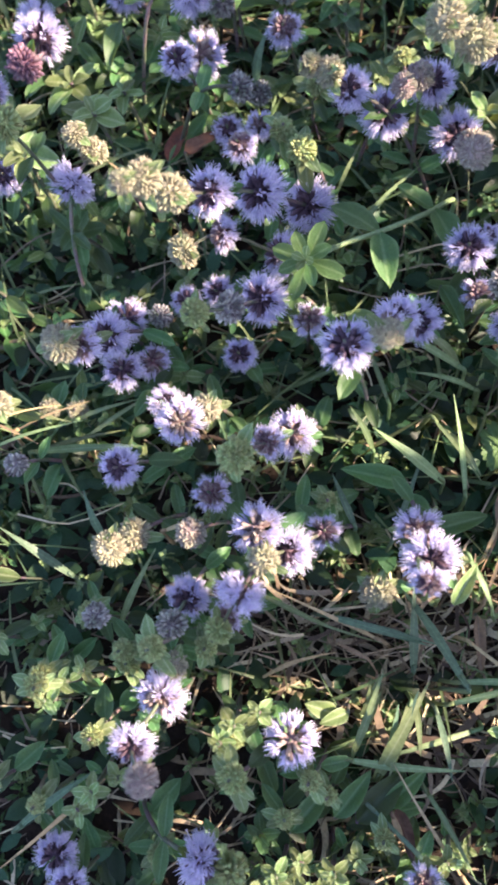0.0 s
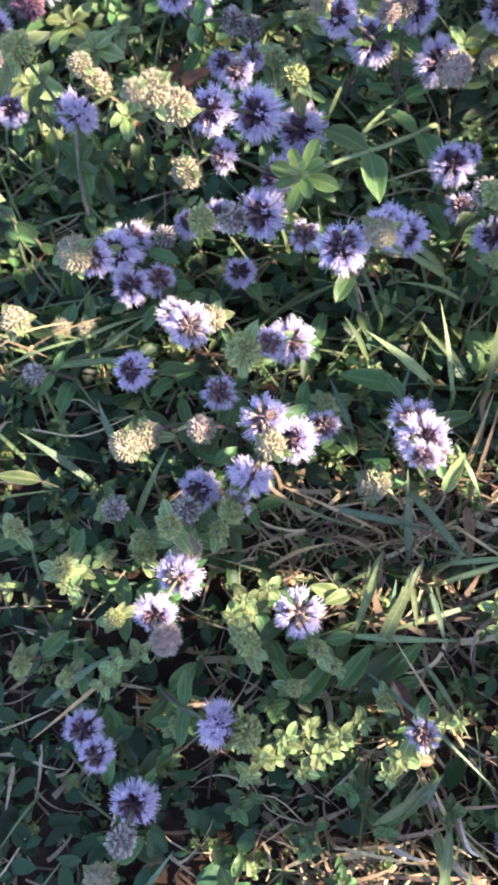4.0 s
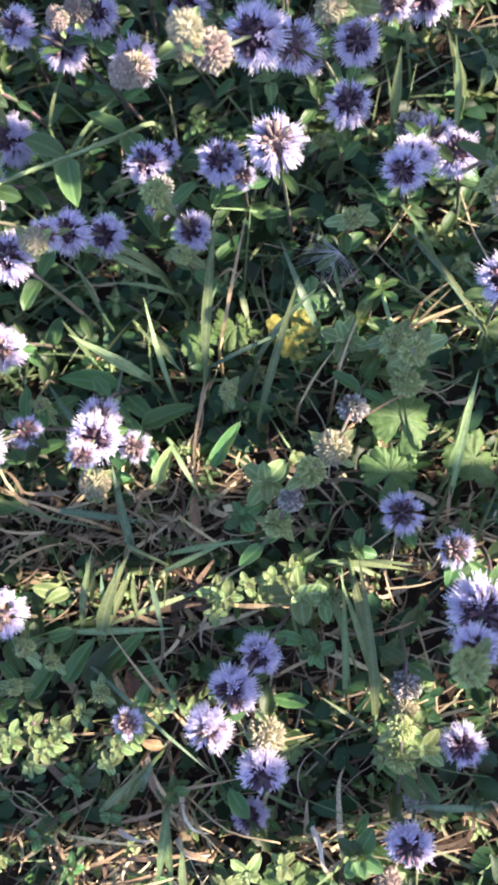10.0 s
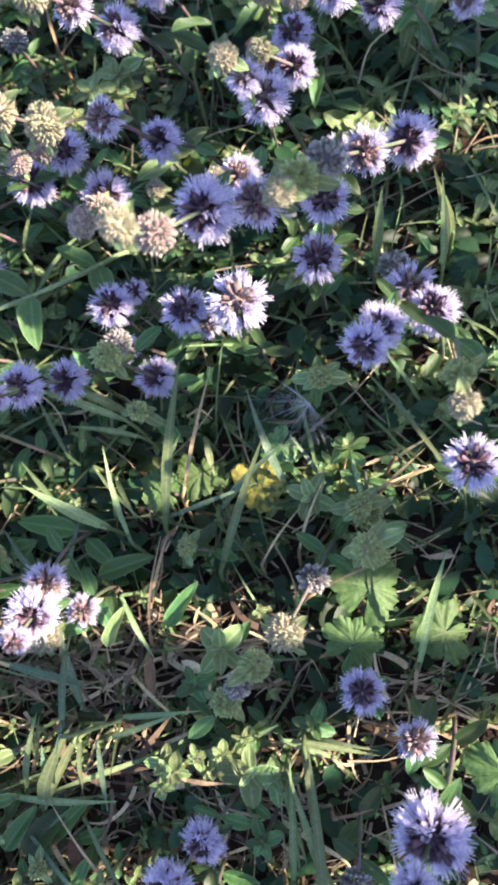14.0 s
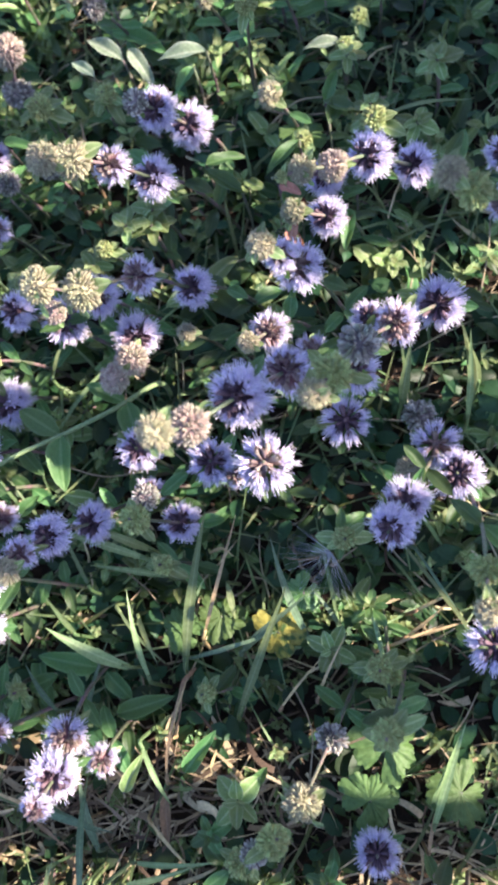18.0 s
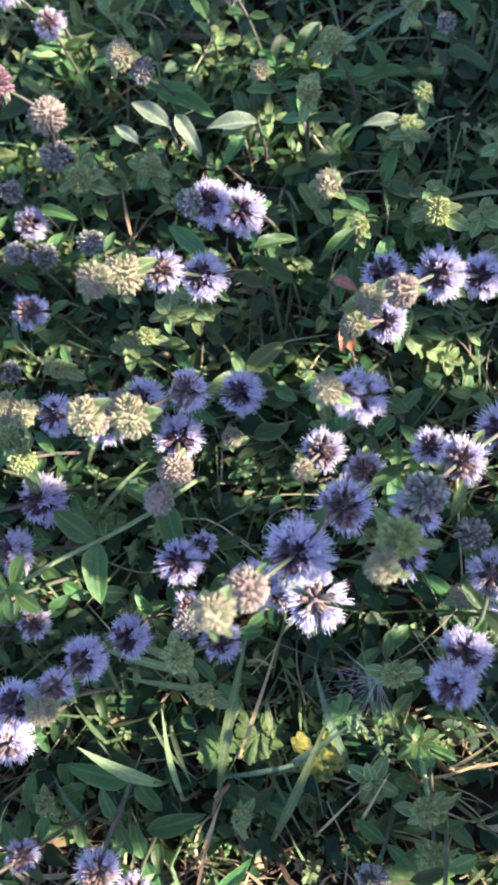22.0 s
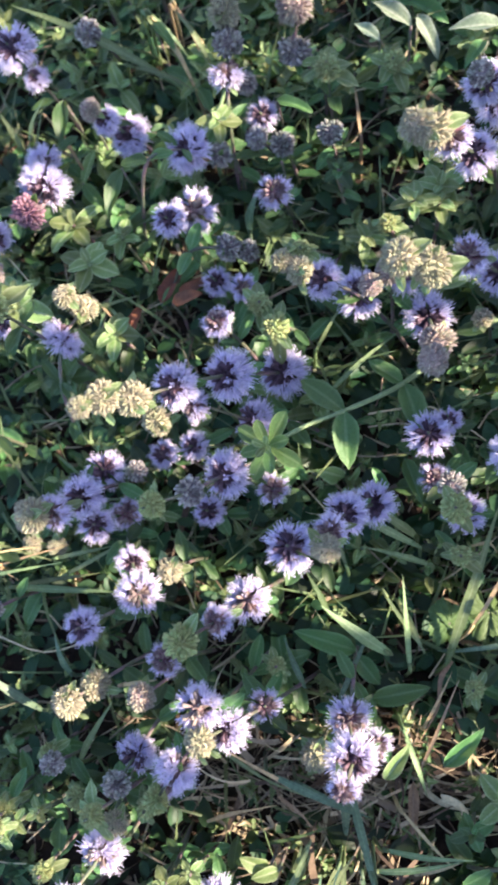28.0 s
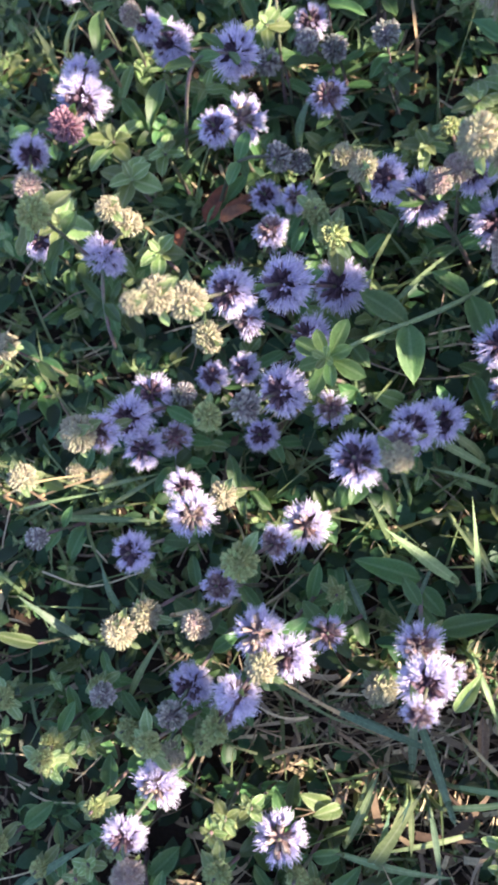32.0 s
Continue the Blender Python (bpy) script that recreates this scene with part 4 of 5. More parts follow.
tagged(new("fine_grass", fine.mesh("fine_grass", M_GRASS)), "thin green grass among the mint leaves", "grass", kind="stuff")
meadow = Heap()
for k in range(12000):
    a, r = random.uniform(0, 6.28), 0.34 + 1.9 * random.random() ** 1.6
    x, y = CX + r * math.cos(a), CY + r * math.sin(a)
    sh = strip_shape(random.uniform(0.03, 0.07), random.uniform(0.002, 0.004), random.uniform(0, 0.3), 0.4, k, 4)
    meadow.add(sh[0], sh[1], Matrix.Translation((x, y, height(x, y))) @ Matrix.Rotation(random.uniform(0, 6.28), 4, "Z") @ Matrix.Rotation(-random.uniform(0.3, 1.1), 4, "Y"), sh[2])
tagged(new("meadow_grass", meadow.mesh("meadow_grass", M_GRASS)), "short green meadow grass round the mint patch", "grass", kind="stuff")


# ---- grass blades that stand out one by one ----
M_BLADE = {
    "g": M_GRASS,
    "t": material("blue_grass", (0.12, 0.19, 0.105), 0.45, 0.15, 0.02, 700, 0.2, thin=0.25, rib=(0.16, 0.28, 0.15)),
    "p": material("pale_grass", (0.18, 0.255, 0.105), 0.5, 0.25, 0.025, 700, 0.2, thin=0.3, thin_color=(0.36, 0.41, 0.17), rib=(0.32, 0.39, 0.2)),
    "w": material("bleached_grass", (0.58, 0.52, 0.385), 0.7, 0.3, 0.02, 700, 0.3, thin=0.2, rib=(0.5, 0.43, 0.3)),
    "s": material("dry_grass", (0.4, 0.295, 0.15), 0.7, 0.35, 0.02, 700, 0.25, thin=0.2, rib=(0.46, 0.36, 0.2)),
}
TONE = {"g": "green grass blade rising between mint leaves", "t": "bluish green grass blade over mint leaves", "p": "pale yellow-green grass blade bent over leaves", "s": "dry straw-coloured grass blade lying over leaves", "w": "bleached dry grass blade over litter"}


def grass_blade(root, tip, width, tone):
    """A keeled grass blade from its root to its tip, width in mm."""
    a, b = Vector(root), Vector(tip)
    d = b - a
    length = d.length
    verts, faces, uvs = strip_shape(length, width * (0.72 if tone == "s" else 1.0) / 1000, random.uniform(0.08, 0.26), random.uniform(-0.8, 0.8), random.randrange(999), 10)
    m = along(d)
    end = m @ Vector(verts[-2])
    verts = [m @ Vector(v) + (d - end) * (i // 3 / 10) for i, v in enumerate(verts)]
    ob = new("grass_blade", mesh("grass_blade", verts, faces, M_BLADE[tone], uvs))
    ob.location = a
    foot = Vector((a.x - d.x * 0.12, a.y - d.y * 0.12, height(a.x, a.y) - 0.002))
    part("sheath", mesh("sheath", *tube(glide([foot - a, (foot - a) * 0.45 + Vector((0, 0, 0.001)), Vector((0, 0, 0)), Vector(verts[4])], 3), [0.0008] * 10, 5), M_BLADE[tone]), ob)
    return tagged(ob, TONE[tone], "grass", "single grass blades")


random.seed(21)
grass_blade((0.0741, 0.0541, 0.0120), (0.0881, 0.1127, 0.0400), 4.6, "g")
grass_blade((0.0520, 0.0559, 0.0150), (0.0250, 0.0719, 0.0350), 5.5, "p")
grass_blade((0.0602, 0.0498, 0.0120), (0.0549, 0.0854, 0.0300), 2.5, "p")
grass_blade((0.0650, 0.0116, 0.0060), (0.0761, 0.0492, 0.0300), 1.8, "s")
grass_blade((0.0385, -0.0119, 0.0080), (0.0373, 0.0189, 0.0300), 4.0, "t")
grass_blade((0.0287, -0.0016, 0.0080), (-0.0107, 0.0163, 0.0200), 2.1, "s")
grass_blade((0.0515, -0.0152, 0.0100), (0.0853, -0.0140, 0.0160), 2.4, "p")
grass_blade((0.0234, -0.0475, 0.0100), (0.0413, -0.0135, 0.0280), 5.7, "g")
grass_blade((0.0157, -0.0402, 0.0080), (0.0264, -0.0103, 0.0250), 3.1, "p")
grass_blade((0.0118, -0.0402, 0.0140), (0.0530, -0.0434, 0.0160), 2.9, "p")
grass_blade((0.0759, -0.0374, 0.0120), (0.0956, -0.0393, 0.0140), 2.8, "s")
grass_blade((0.1302, -0.0831, 0.0080), (0.1170, -0.0323, 0.0350), 4.0, "g")
grass_blade((0.1125, -0.0387, 0.0180), (0.1194, -0.0678, 0.0120), 2.4, "g")
grass_blade((0.1327, -0.0328, 0.0120), (0.1148, -0.0255, 0.0200), 2.4, "p")
grass_blade((0.1286, -0.0934, 0.0080), (0.1051, -0.0735, 0.0200), 2.0, "g")
grass_blade((0.0959, 0.0597, 0.0100), (0.1237, 0.0804, 0.0280), 3.5, "t")
grass_blade((0.1372, 0.0664, 0.0120), (0.1259, 0.0837, 0.0280), 1.9, "t")
grass_blade((0.1270, 0.0235, 0.0200), (0.1656, 0.0374, 0.0250), 0.9, "s")
grass_blade((0.1656, 0.0023, 0.0080), (0.1749, 0.0315, 0.0350), 2.9, "p")
grass_blade((0.1632, -0.0142, 0.0040), (0.1659, 0.0014, 0.0120), 2.1, "s")
grass_blade((0.0390, -0.0486, 0.0120), (0.0549, -0.0778, 0.0120), 2.0, "g")
grass_blade((0.0448, -0.1051, 0.0140), (0.0375, -0.1330, 0.0100), 3.8, "g")
grass_blade((0.0458, -0.1079, 0.0080), (0.0385, -0.0898, 0.0140), 2.0, "s")
grass_blade((0.0189, -0.1062, 0.0100), (0.0374, -0.0920, 0.0160), 3.4, "p")
grass_blade((0.0578, -0.1273, 0.0080), (0.0472, -0.1201, 0.0120), 3.0, "s")
grass_blade((0.0022, -0.1290, 0.0120), (0.0083, -0.1416, 0.0100), 3.5, "t")
grass_blade((0.0616, 0.0973, 0.0200), (0.0273, 0.1094, 0.0400), 3.6, "p")
grass_blade((0.1565, -0.1178, 0.0120), (0.1307, -0.1129, 0.0180), 2.7, "t")
grass_blade((0.1893, 0.0594, 0.0120), (0.1501, 0.1135, 0.0300), 1.7, "g")
grass_blade((0.1666, 0.1577, 0.0120), (0.1695, 0.1734, 0.0400), 4.8, "p")
grass_blade((0.1983, 0.1639, 0.0120), (0.1912, 0.1757, 0.0350), 4.4, "g")
grass_blade((0.1678, 0.2898, 0.0180), (0.2049, 0.2847, 0.0300), 2.9, "p")
grass_blade((0.1921, 0.1480, 0.0120), (0.1932, 0.1790, 0.0350), 2.8, "p")
grass_blade((0.2129, 0.3578, 0.0080), (0.1924, 0.3754, 0.0200), 5.0, "t")
grass_blade((0.0192, 0.1570, 0.0100), (0.0499, 0.1854, 0.0200), 2.2, "p")
grass_blade((-0.0858, 0.0222, 0.0120), (-0.1097, 0.0390, 0.0300), 3.7, "t")
grass_blade((-0.0753, 0.0366, 0.0100), (-0.0812, 0.0534, 0.0220), 3.9, "t")
grass_blade((-0.0678, 0.0037, 0.0120), (-0.0518, 0.0305, 0.0300), 3.1, "p")
grass_blade((-0.0169, 0.2356, 0.0100), (-0.0109, 0.2471, 0.0300), 5.2, "t")
grass_blade((-0.1058, 0.0700, 0.0140), (-0.0588, 0.0713, 0.0160), 3.3, "g")
grass_blade((-0.0721, -0.0482, 0.0100), (-0.1009, -0.0731, 0.0300), 2.2, "s")
grass_blade((0.0534, -0.0809, 0.0060), (0.0289, -0.0410, 0.0200), 1.7, "s")
grass_blade((0.0072, 0.0079, 0.0140), (0.0436, -0.0029, 0.0200), 3.1, "t")
grass_blade((0.0479, -0.0151, 0.0569), (0.0353, 0.0171, 0.0121), 3.4, "t")
grass_blade((0.0197, 0.0402, 0.0080), (0.0110, 0.0588, 0.0200), 3.0, "t")
grass_blade((0.0276, 0.0691, 0.0080), (0.0184, 0.0843, 0.0200), 2.6, "g")
grass_blade((0.0161, 0.1789, 0.0120), (0.0263, 0.1951, 0.0250), 1.7, "p")
grass_blade((0.0343, 0.0870, 0.0100), (0.0237, 0.1136, 0.0200), 2.0, "g")
grass_blade((-0.0561, 0.3105, 0.0120), (-0.1389, 0.3432, 0.0300), 4.7, "g")
grass_blade((-0.0497, 0.3119, 0.0100), (-0.0726, 0.3393, 0.0300), 3.3, "s")
grass_blade((-0.0434, 0.3252, 0.0100), (-0.0591, 0.3418, 0.0250), 2.8, "p")
grass_blade((-0.1271, 0.2784, 0.0120), (-0.1131, 0.2872, 0.0350), 3.3, "p")
grass_blade((-0.1029, 0.2717, 0.0080), (-0.1200, 0.2917, 0.0200), 2.7, "s")
grass_blade((-0.1324, 0.2788, 0.0100), (-0.1386, 0.2883, 0.0250), 3.7, "p")
grass_blade((-0.0846, 0.0758, 0.0120), (-0.0565, 0.0923, 0.0180), 2.2, "p")
grass_blade((-0.0893, 0.0831, 0.0120), (-0.0622, 0.0896, 0.0180), 2.0, "p")
grass_blade((0.0675, 0.0908, 0.0140), (0.0391, 0.0955, 0.0260), 2.7, "p")
grass_blade((0.0524, 0.1135, 0.0100), (0.0542, 0.0905, 0.0120), 1.9, "g")
grass_blade((0.0312, 0.2837, 0.0080), (0.0269, 0.3082, 0.0150), 2.0, "s")
grass_blade((0.1136, -0.0768, 0.0080), (0.1179, -0.0291, 0.0350), 2.8, "g")
grass_blade((0.1236, -0.0883, 0.0080), (0.1243, -0.0249, 0.0350), 3.9, "g")
grass_blade((0.1652, -0.0053, 0.0080), (0.1764, 0.0355, 0.0400), 3.0, "p")
grass_blade((0.1948, 0.1572, 0.0100), (0.1901, 0.1830, 0.0350), 3.9, "p")
grass_blade((0.1664, 0.0970, 0.0200), (0.1899, 0.0540, 0.0120), 1.3, "t")
grass_blade((0.0814, 0.0657, 0.0120), (0.0990, 0.1111, 0.0350), 2.2, "s")
grass_blade((0.1240, 0.0639, 0.0120), (0.1114, 0.1024, 0.0300), 3.5, "t")
grass_blade((0.0613, 0.1018, 0.0120), (0.0380, 0.1115, 0.0350), 4.0, "p")
grass_blade((0.0266, -0.1052, 0.0080), (0.0354, -0.0906, 0.0150), 3.2, "p")
grass_blade((0.0026, -0.1342, 0.0080), (0.0492, -0.1297, 0.0120), 2.1, "s")
grass_blade((0.0942, 0.0359, 0.0080), (0.1172, 0.0853, 0.0300), 3.9, "g")
grass_blade((0.1349, 0.0710, 0.0100), (0.1286, 0.1109, 0.0200), 1.8, "g")
grass_blade((-0.1280, 0.0774, 0.0140), (-0.0925, 0.0871, 0.0200), 1.6, "s")
grass_blade((-0.1238, 0.0723, 0.0100), (-0.0832, 0.0816, 0.0180), 1.4, "p")
grass_blade((-0.1158, 0.0882, 0.0160), (-0.0902, 0.0825, 0.0120), 1.5, "p")
grass_blade((-0.1040, 0.0711, 0.0100), (-0.0679, 0.0784, 0.0140), 2.2, "g")
grass_blade((-0.1271, 0.0848, 0.0120), (-0.1018, 0.0729, 0.0160), 1.3, "s")
grass_blade((-0.1130, 0.0782, 0.0140), (-0.0810, 0.0886, 0.0200), 1.2, "s")
grass_blade((-0.0810, 0.1991, 0.0120), (-0.0531, 0.1762, 0.0180), 1.5, "p")
grass_blade((-0.0923, 0.1904, 0.0140), (-0.0625, 0.1995, 0.0200), 2.0, "p")
grass_blade((-0.0887, 0.2036, 0.0140), (-0.0656, 0.1816, 0.0200), 1.4, "s")
grass_blade((-0.0764, 0.2045, 0.0120), (-0.0811, 0.1767, 0.0180), 1.6, "p")
grass_blade((-0.0806, 0.3158, 0.0200), (-0.0451, 0.3055, 0.0120), 2.4, "g")
grass_blade((-0.0713, 0.3380, 0.0300), (-0.0524, 0.3252, 0.0120), 2.2, "p")
grass_blade((-0.0623, 0.3517, 0.0200), (-0.0486, 0.3297, 0.0120), 1.4, "s")
grass_blade((-0.0738, 0.3378, 0.0300), (-0.0510, 0.3150, 0.0120), 1.8, "p")
grass_blade((-0.0637, 0.3496, 0.0200), (-0.0440, 0.3305, 0.0120), 1.3, "s")
grass_blade((-0.1262, 0.2820, 0.0120), (-0.1158, 0.2904, 0.0300), 2.2, "p")
grass_blade((0.1253, 0.0408, 0.0100), (0.1374, 0.0650, 0.0300), 1.5, "s")
grass_blade((0.1105, 0.0378, 0.0080), (0.1276, 0.0569, 0.0200), 1.3, "s")
grass_blade((0.0733, -0.0911, 0.0060), (0.1016, -0.0869, 0.0120), 1.4, "s")
grass_blade((0.0443, -0.1023, 0.0060), (0.0706, -0.1000, 0.0100), 1.6, "s")
grass_blade((0.0220, -0.1120, 0.0060), (0.0510, -0.1059, 0.0100), 2.0, "s")
grass_blade((0.0046, -0.1143, 0.0060), (0.0350, -0.1199, 0.0100), 1.8, "s")
grass_blade((0.1131, -0.1262, 0.0060), (0.1381, -0.1199, 0.0100), 1.5, "s")
grass_blade((0.0499, -0.1107, 0.0060), (0.0636, -0.1262, 0.0100), 1.6, "s")
grass_blade((0.1115, -0.0764, 0.0080), (0.1457, -0.0671, 0.0160), 1.2, "s")
grass_blade((0.0481, 0.0797, 0.0200), (0.0666, 0.0564, 0.0120), 1.6, "p")
grass_blade((0.1644, 0.0733, 0.0120), (0.1787, 0.0795, 0.0200), 1.8, "s")
grass_blade((0.1592, 0.0631, 0.0120), (0.1762, 0.0755, 0.0200), 1.6, "s")
grass_blade((0.1676, 0.2890, 0.0200), (0.2045, 0.2848, 0.0300), 1.8, "p")
grass_blade((0.1930, 0.3657, 0.0300), (0.2101, 0.3478, 0.0200), 3.0, "t")
grass_blade((0.0049, -0.1337, 0.0020), (0.0504, -0.1262, 0.0060), 3.2, "s")
grass_blade((-0.0110, -0.1369, 0.0000), (0.0218, -0.1383, 0.0060), 2.4, "s")
grass_blade((0.0365, -0.0899, 0.0140), (0.0412, -0.1080, 0.0040), 2.2, "s")
grass_blade((0.0412, -0.1080, 0.0040), (0.0457, -0.1174, 0.0020), 2.4, "s")
grass_blade((0.0414, -0.0898, 0.0160), (0.0272, -0.1067, 0.0100), 3.6, "g")
grass_blade((0.0415, -0.1090, 0.0040), (0.0436, -0.1370, 0.0120), 4.2, "g")
grass_blade((0.0281, -0.0573, 0.0140), (0.0322, -0.0685, 0.0080), 3.5, "s")
grass_blade((0.0085, -0.1278, 0.0000), (0.0295, -0.1195, 0.0060), 2.2, "s")
grass_blade((-0.0142, -0.1224, 0.0020), (0.0011, -0.1139, 0.0080), 1.8, "s")
grass_blade((-0.0011, -0.1147, 0.0040), (0.0087, -0.1392, 0.0000), 2.0, "s")
grass_blade((0.0180, -0.0527, 0.0120), (0.0625, -0.0959, 0.0180), 1.6, "t")
grass_blade((-0.0959, -0.0612, 0.0300), (-0.0710, -0.0433, 0.0200), 3.2, "t")
grass_blade((-0.0645, -0.1272, 0.0040), (-0.0528, -0.1127, 0.0140), 2.0, "t")
grass_blade((0.1219, -0.0266, 0.0200), (0.1264, -0.0841, 0.0100), 4.0, "g")
grass_blade((0.1150, -0.0343, 0.0160), (0.1164, -0.0726, 0.0080), 2.6, "g")
grass_blade((0.1138, -0.0253, 0.0160), (0.1483, -0.0331, 0.0120), 2.4, "p")
grass_blade((0.1297, -0.0544, 0.0060), (0.1443, -0.0509, 0.0100), 1.8, "s")
grass_blade((0.0888, -0.0658, 0.0040), (0.1106, -0.0583, 0.0100), 1.8, "s")
grass_blade((0.0366, -0.0211, 0.0120), (0.0272, -0.0448, 0.0200), 3.6, "p")
grass_blade((0.0381, -0.0213, 0.0120), (0.0389, -0.0396, 0.0120), 2.2, "p")
grass_blade((0.0447, -0.0234, 0.0120), (0.0487, -0.0472, 0.0140), 2.4, "t")
grass_blade((0.0482, -0.0226, 0.0120), (0.0789, -0.0135, 0.0220), 2.4, "p")
grass_blade((0.0190, -0.0270, 0.0080), (0.0225, -0.0131, 0.0200), 1.8, "p")
grass_blade((0.0577, 0.0291, 0.0200), (0.0679, 0.0049, 0.0120), 2.3, "p")
grass_blade((0.0580, -0.0008, 0.0080), (0.0779, -0.0179, 0.0160), 1.8, "s")
grass_blade((0.1222, -0.0254, 0.0080), (0.1482, -0.0308, 0.0160), 1.8, "p")
grass_blade((0.0939, -0.0296, 0.0060), (0.1132, -0.0203, 0.0140), 2.2, "p")
grass_blade((0.1598, 0.0633, 0.0120), (0.1833, 0.0691, 0.0200), 1.9, "s")
grass_blade((0.1482, 0.0587, 0.0120), (0.1749, 0.0682, 0.0180), 1.5, "s")
grass_blade((-0.0498, 0.0363, 0.0300), (-0.0343, 0.0401, 0.0340), 2.2, "s")
grass_blade((0.0185, 0.0058, 0.0120), (0.0478, -0.0029, 0.0200), 2.0, "t")
grass_blade((0.0199, -0.0259, 0.0080), (0.0256, -0.0120, 0.0200), 1.8, "p")
grass_blade((0.0266, -0.0418, 0.0120), (0.0302, -0.0211, 0.0300), 3.2, "t")
grass_blade((0.0612, -0.0309, 0.0060), (0.0215, -0.0412, 0.0120), 2.4, "p")
grass_blade((0.0283, -0.0406, 0.0120), (0.0370, -0.0167, 0.0300), 3.0, "t")
grass_blade((0.0201, -0.0308, 0.0080), (0.0261, -0.0167, 0.0200), 2.2, "p")
grass_blade((0.0920, -0.0392, 0.0060), (0.1044, -0.0400, 0.0100), 2.2, "s")
grass_blade((0.0451, -0.0960, 0.0040), (0.0507, -0.1172, 0.0120), 2.0, "s")
grass_blade((0.0225, -0.1253, 0.0020), (0.0568, -0.1249, 0.0060), 2.6, "s")
grass_blade((0.0346, -0.1004, 0.0100), (0.0427, -0.0886, 0.0200), 3.0, "t")
grass_blade((0.0467, -0.1379, 0.0060), (0.0501, -0.1154, 0.0200), 3.2, "p")
grass_blade((-0.0019, -0.1316, 0.0020), (0.0171, -0.1385, 0.0100), 2.6, "s")
grass_blade((0.0762, 0.0586, 0.0120), (0.1118, 0.0677, 0.0200), 2.0, "t")
grass_blade((0.0546, 0.0761, 0.0120), (0.0647, 0.0569, 0.0200), 2.6, "p")
grass_blade((0.0929, 0.0868, 0.0200), (0.0948, 0.0726, 0.0140), 3.0, "p")
grass_blade((0.0754, 0.0651, 0.0140), (0.0853, 0.0878, 0.0300), 2.4, "p")
grass_blade((0.0326, 0.0341, 0.0080), (0.0452, 0.0677, 0.0200), 2.4, "t")
grass_blade((0.0663, 0.0284, 0.0060), (0.0756, 0.0512, 0.0160), 1.8, "s")
grass_blade((0.1935, 0.3878, 0.0220), (0.1249, 0.3510, 0.0360), 3.6, "t")


# ---- leaf rosettes at the tips of shoots ----
def rosette(x, y, z, size, n=3, bright=True):
    """A leafy shoot tip: crosswise pairs of leaves, size in mm the length of the largest."""
    base = Vector((x + random.uniform(-0.006, 0.01), y + random.uniform(-0.004, 0.01), height(x, y) - 0.001))
    top = Vector((x, y, z)) - base
    thing = new("mint_tip")
    thing.location = base
    lean = (top.normalized() + Vector((random.uniform(-0.3, 0.2), random.uniform(-0.3, 0.2), 0.4))).normalized()
    part("stem", mesh("stem", *tube(glide([Vector((0, 0, 0)), top * 0.5 + Vector((0.001, 0, 0.002)), top], 4), [0.0009] * 9, 5), M_STEM), thing)
    spin = random.uniform(0, 6.28)
    turn = basis(lean, spin)
    for i in range(n):
        s = size / 1000 * (1 - 0.27 * i)
        for k in range(4 if i == 0 else 2):
            a = (k * math.pi / 2 if i == 0 else k * math.pi + i * math.pi / 2 + 0.785)
            out = turn @ Vector((math.cos(a), math.sin(a), 0.12 + 0.45 * i))
            leaf(thing, top + lean * 0.0012 * i - lean * 0.002, out, s * random.uniform(0.85, 1.15), up=lean, young=bright and i < 2, bract=bright and i > 1, kind=(0, 3, 1)[(k + i) % 3], widen=1.35)
    low = top * 0.55
    for k in range(2):
        out = Vector((math.cos(spin + k * math.pi), math.sin(spin + k * math.pi), 0.15))
        leaf(thing, low, out, size / 1000 * 1.15)
    return tagged(thing, "bright green leaf rosette at the tip of a mint shoot" if bright else "dull green leafy mint tip above low leaves", "shoot", "mint shoot tips")


M_GREEN = material("green_stem", (0.2, 0.3, 0.13), 0.5, 0.1, 0.01, 900, 0.3)


def creeping_shoot(points, size, pairs):
    """A thick green shoot through the points, with pairs of leaves on its way and a rosette at its end, size in mm."""
    pts = [Vector(p) for p in points]
    base = Vector((pts[0].x, pts[0].y, height(pts[0].x, pts[0].y)))
    line = [p - base for p in glide([base] + pts, 5)]
    thing = new("mint_runner")
    thing.location = base
    part("stem", mesh("stem", *tube(line, [0.0012 - 0.0004 * i / len(line) for i in range(len(line))], 7), M_GREEN), thing)
    for i in range(pairs):
        k = int(len(line) * (0.35 + 0.5 * i / max(1, pairs)))
        way = (line[min(k + 1, len(line) - 1)] - line[k - 1]).normalized()
        side = way.cross(Vector((0, 0, 1))).normalized()
        for q in (-1, 1):
            leaf(thing, line[k], side * q + way * 0.5 + Vector((0, 0, 0.15)), size / 1000 * random.uniform(0.9, 1.25), bright=True)
    top, way = line[-1], (line[-1] - line[-4]).normalized()
    lean = (way + Vector((0, 0, 1.6))).normalized()
    turn = basis(lean, 0.4)
    for i, (n, rise, s) in enumerate(((4, 0.1, 0.82), (4, 0.42, 0.6), (4, 1.0, 0.32))):
        for k in range(n):
            a = 2 * math.pi * k / n + 0.78 * i
            leaf(thing, top + lean * 0.0015 * i, turn @ Vector((math.cos(a), math.sin(a), rise)), s * size / 1000, up=lean, bright=i < 2, young=True, kind=6, widen=(1.05, 1.15, 1.3)[i])
    return tagged(thing, "thick bright green mint shoot ending in a leaf rosette", "shoot", "mint shoot tips")


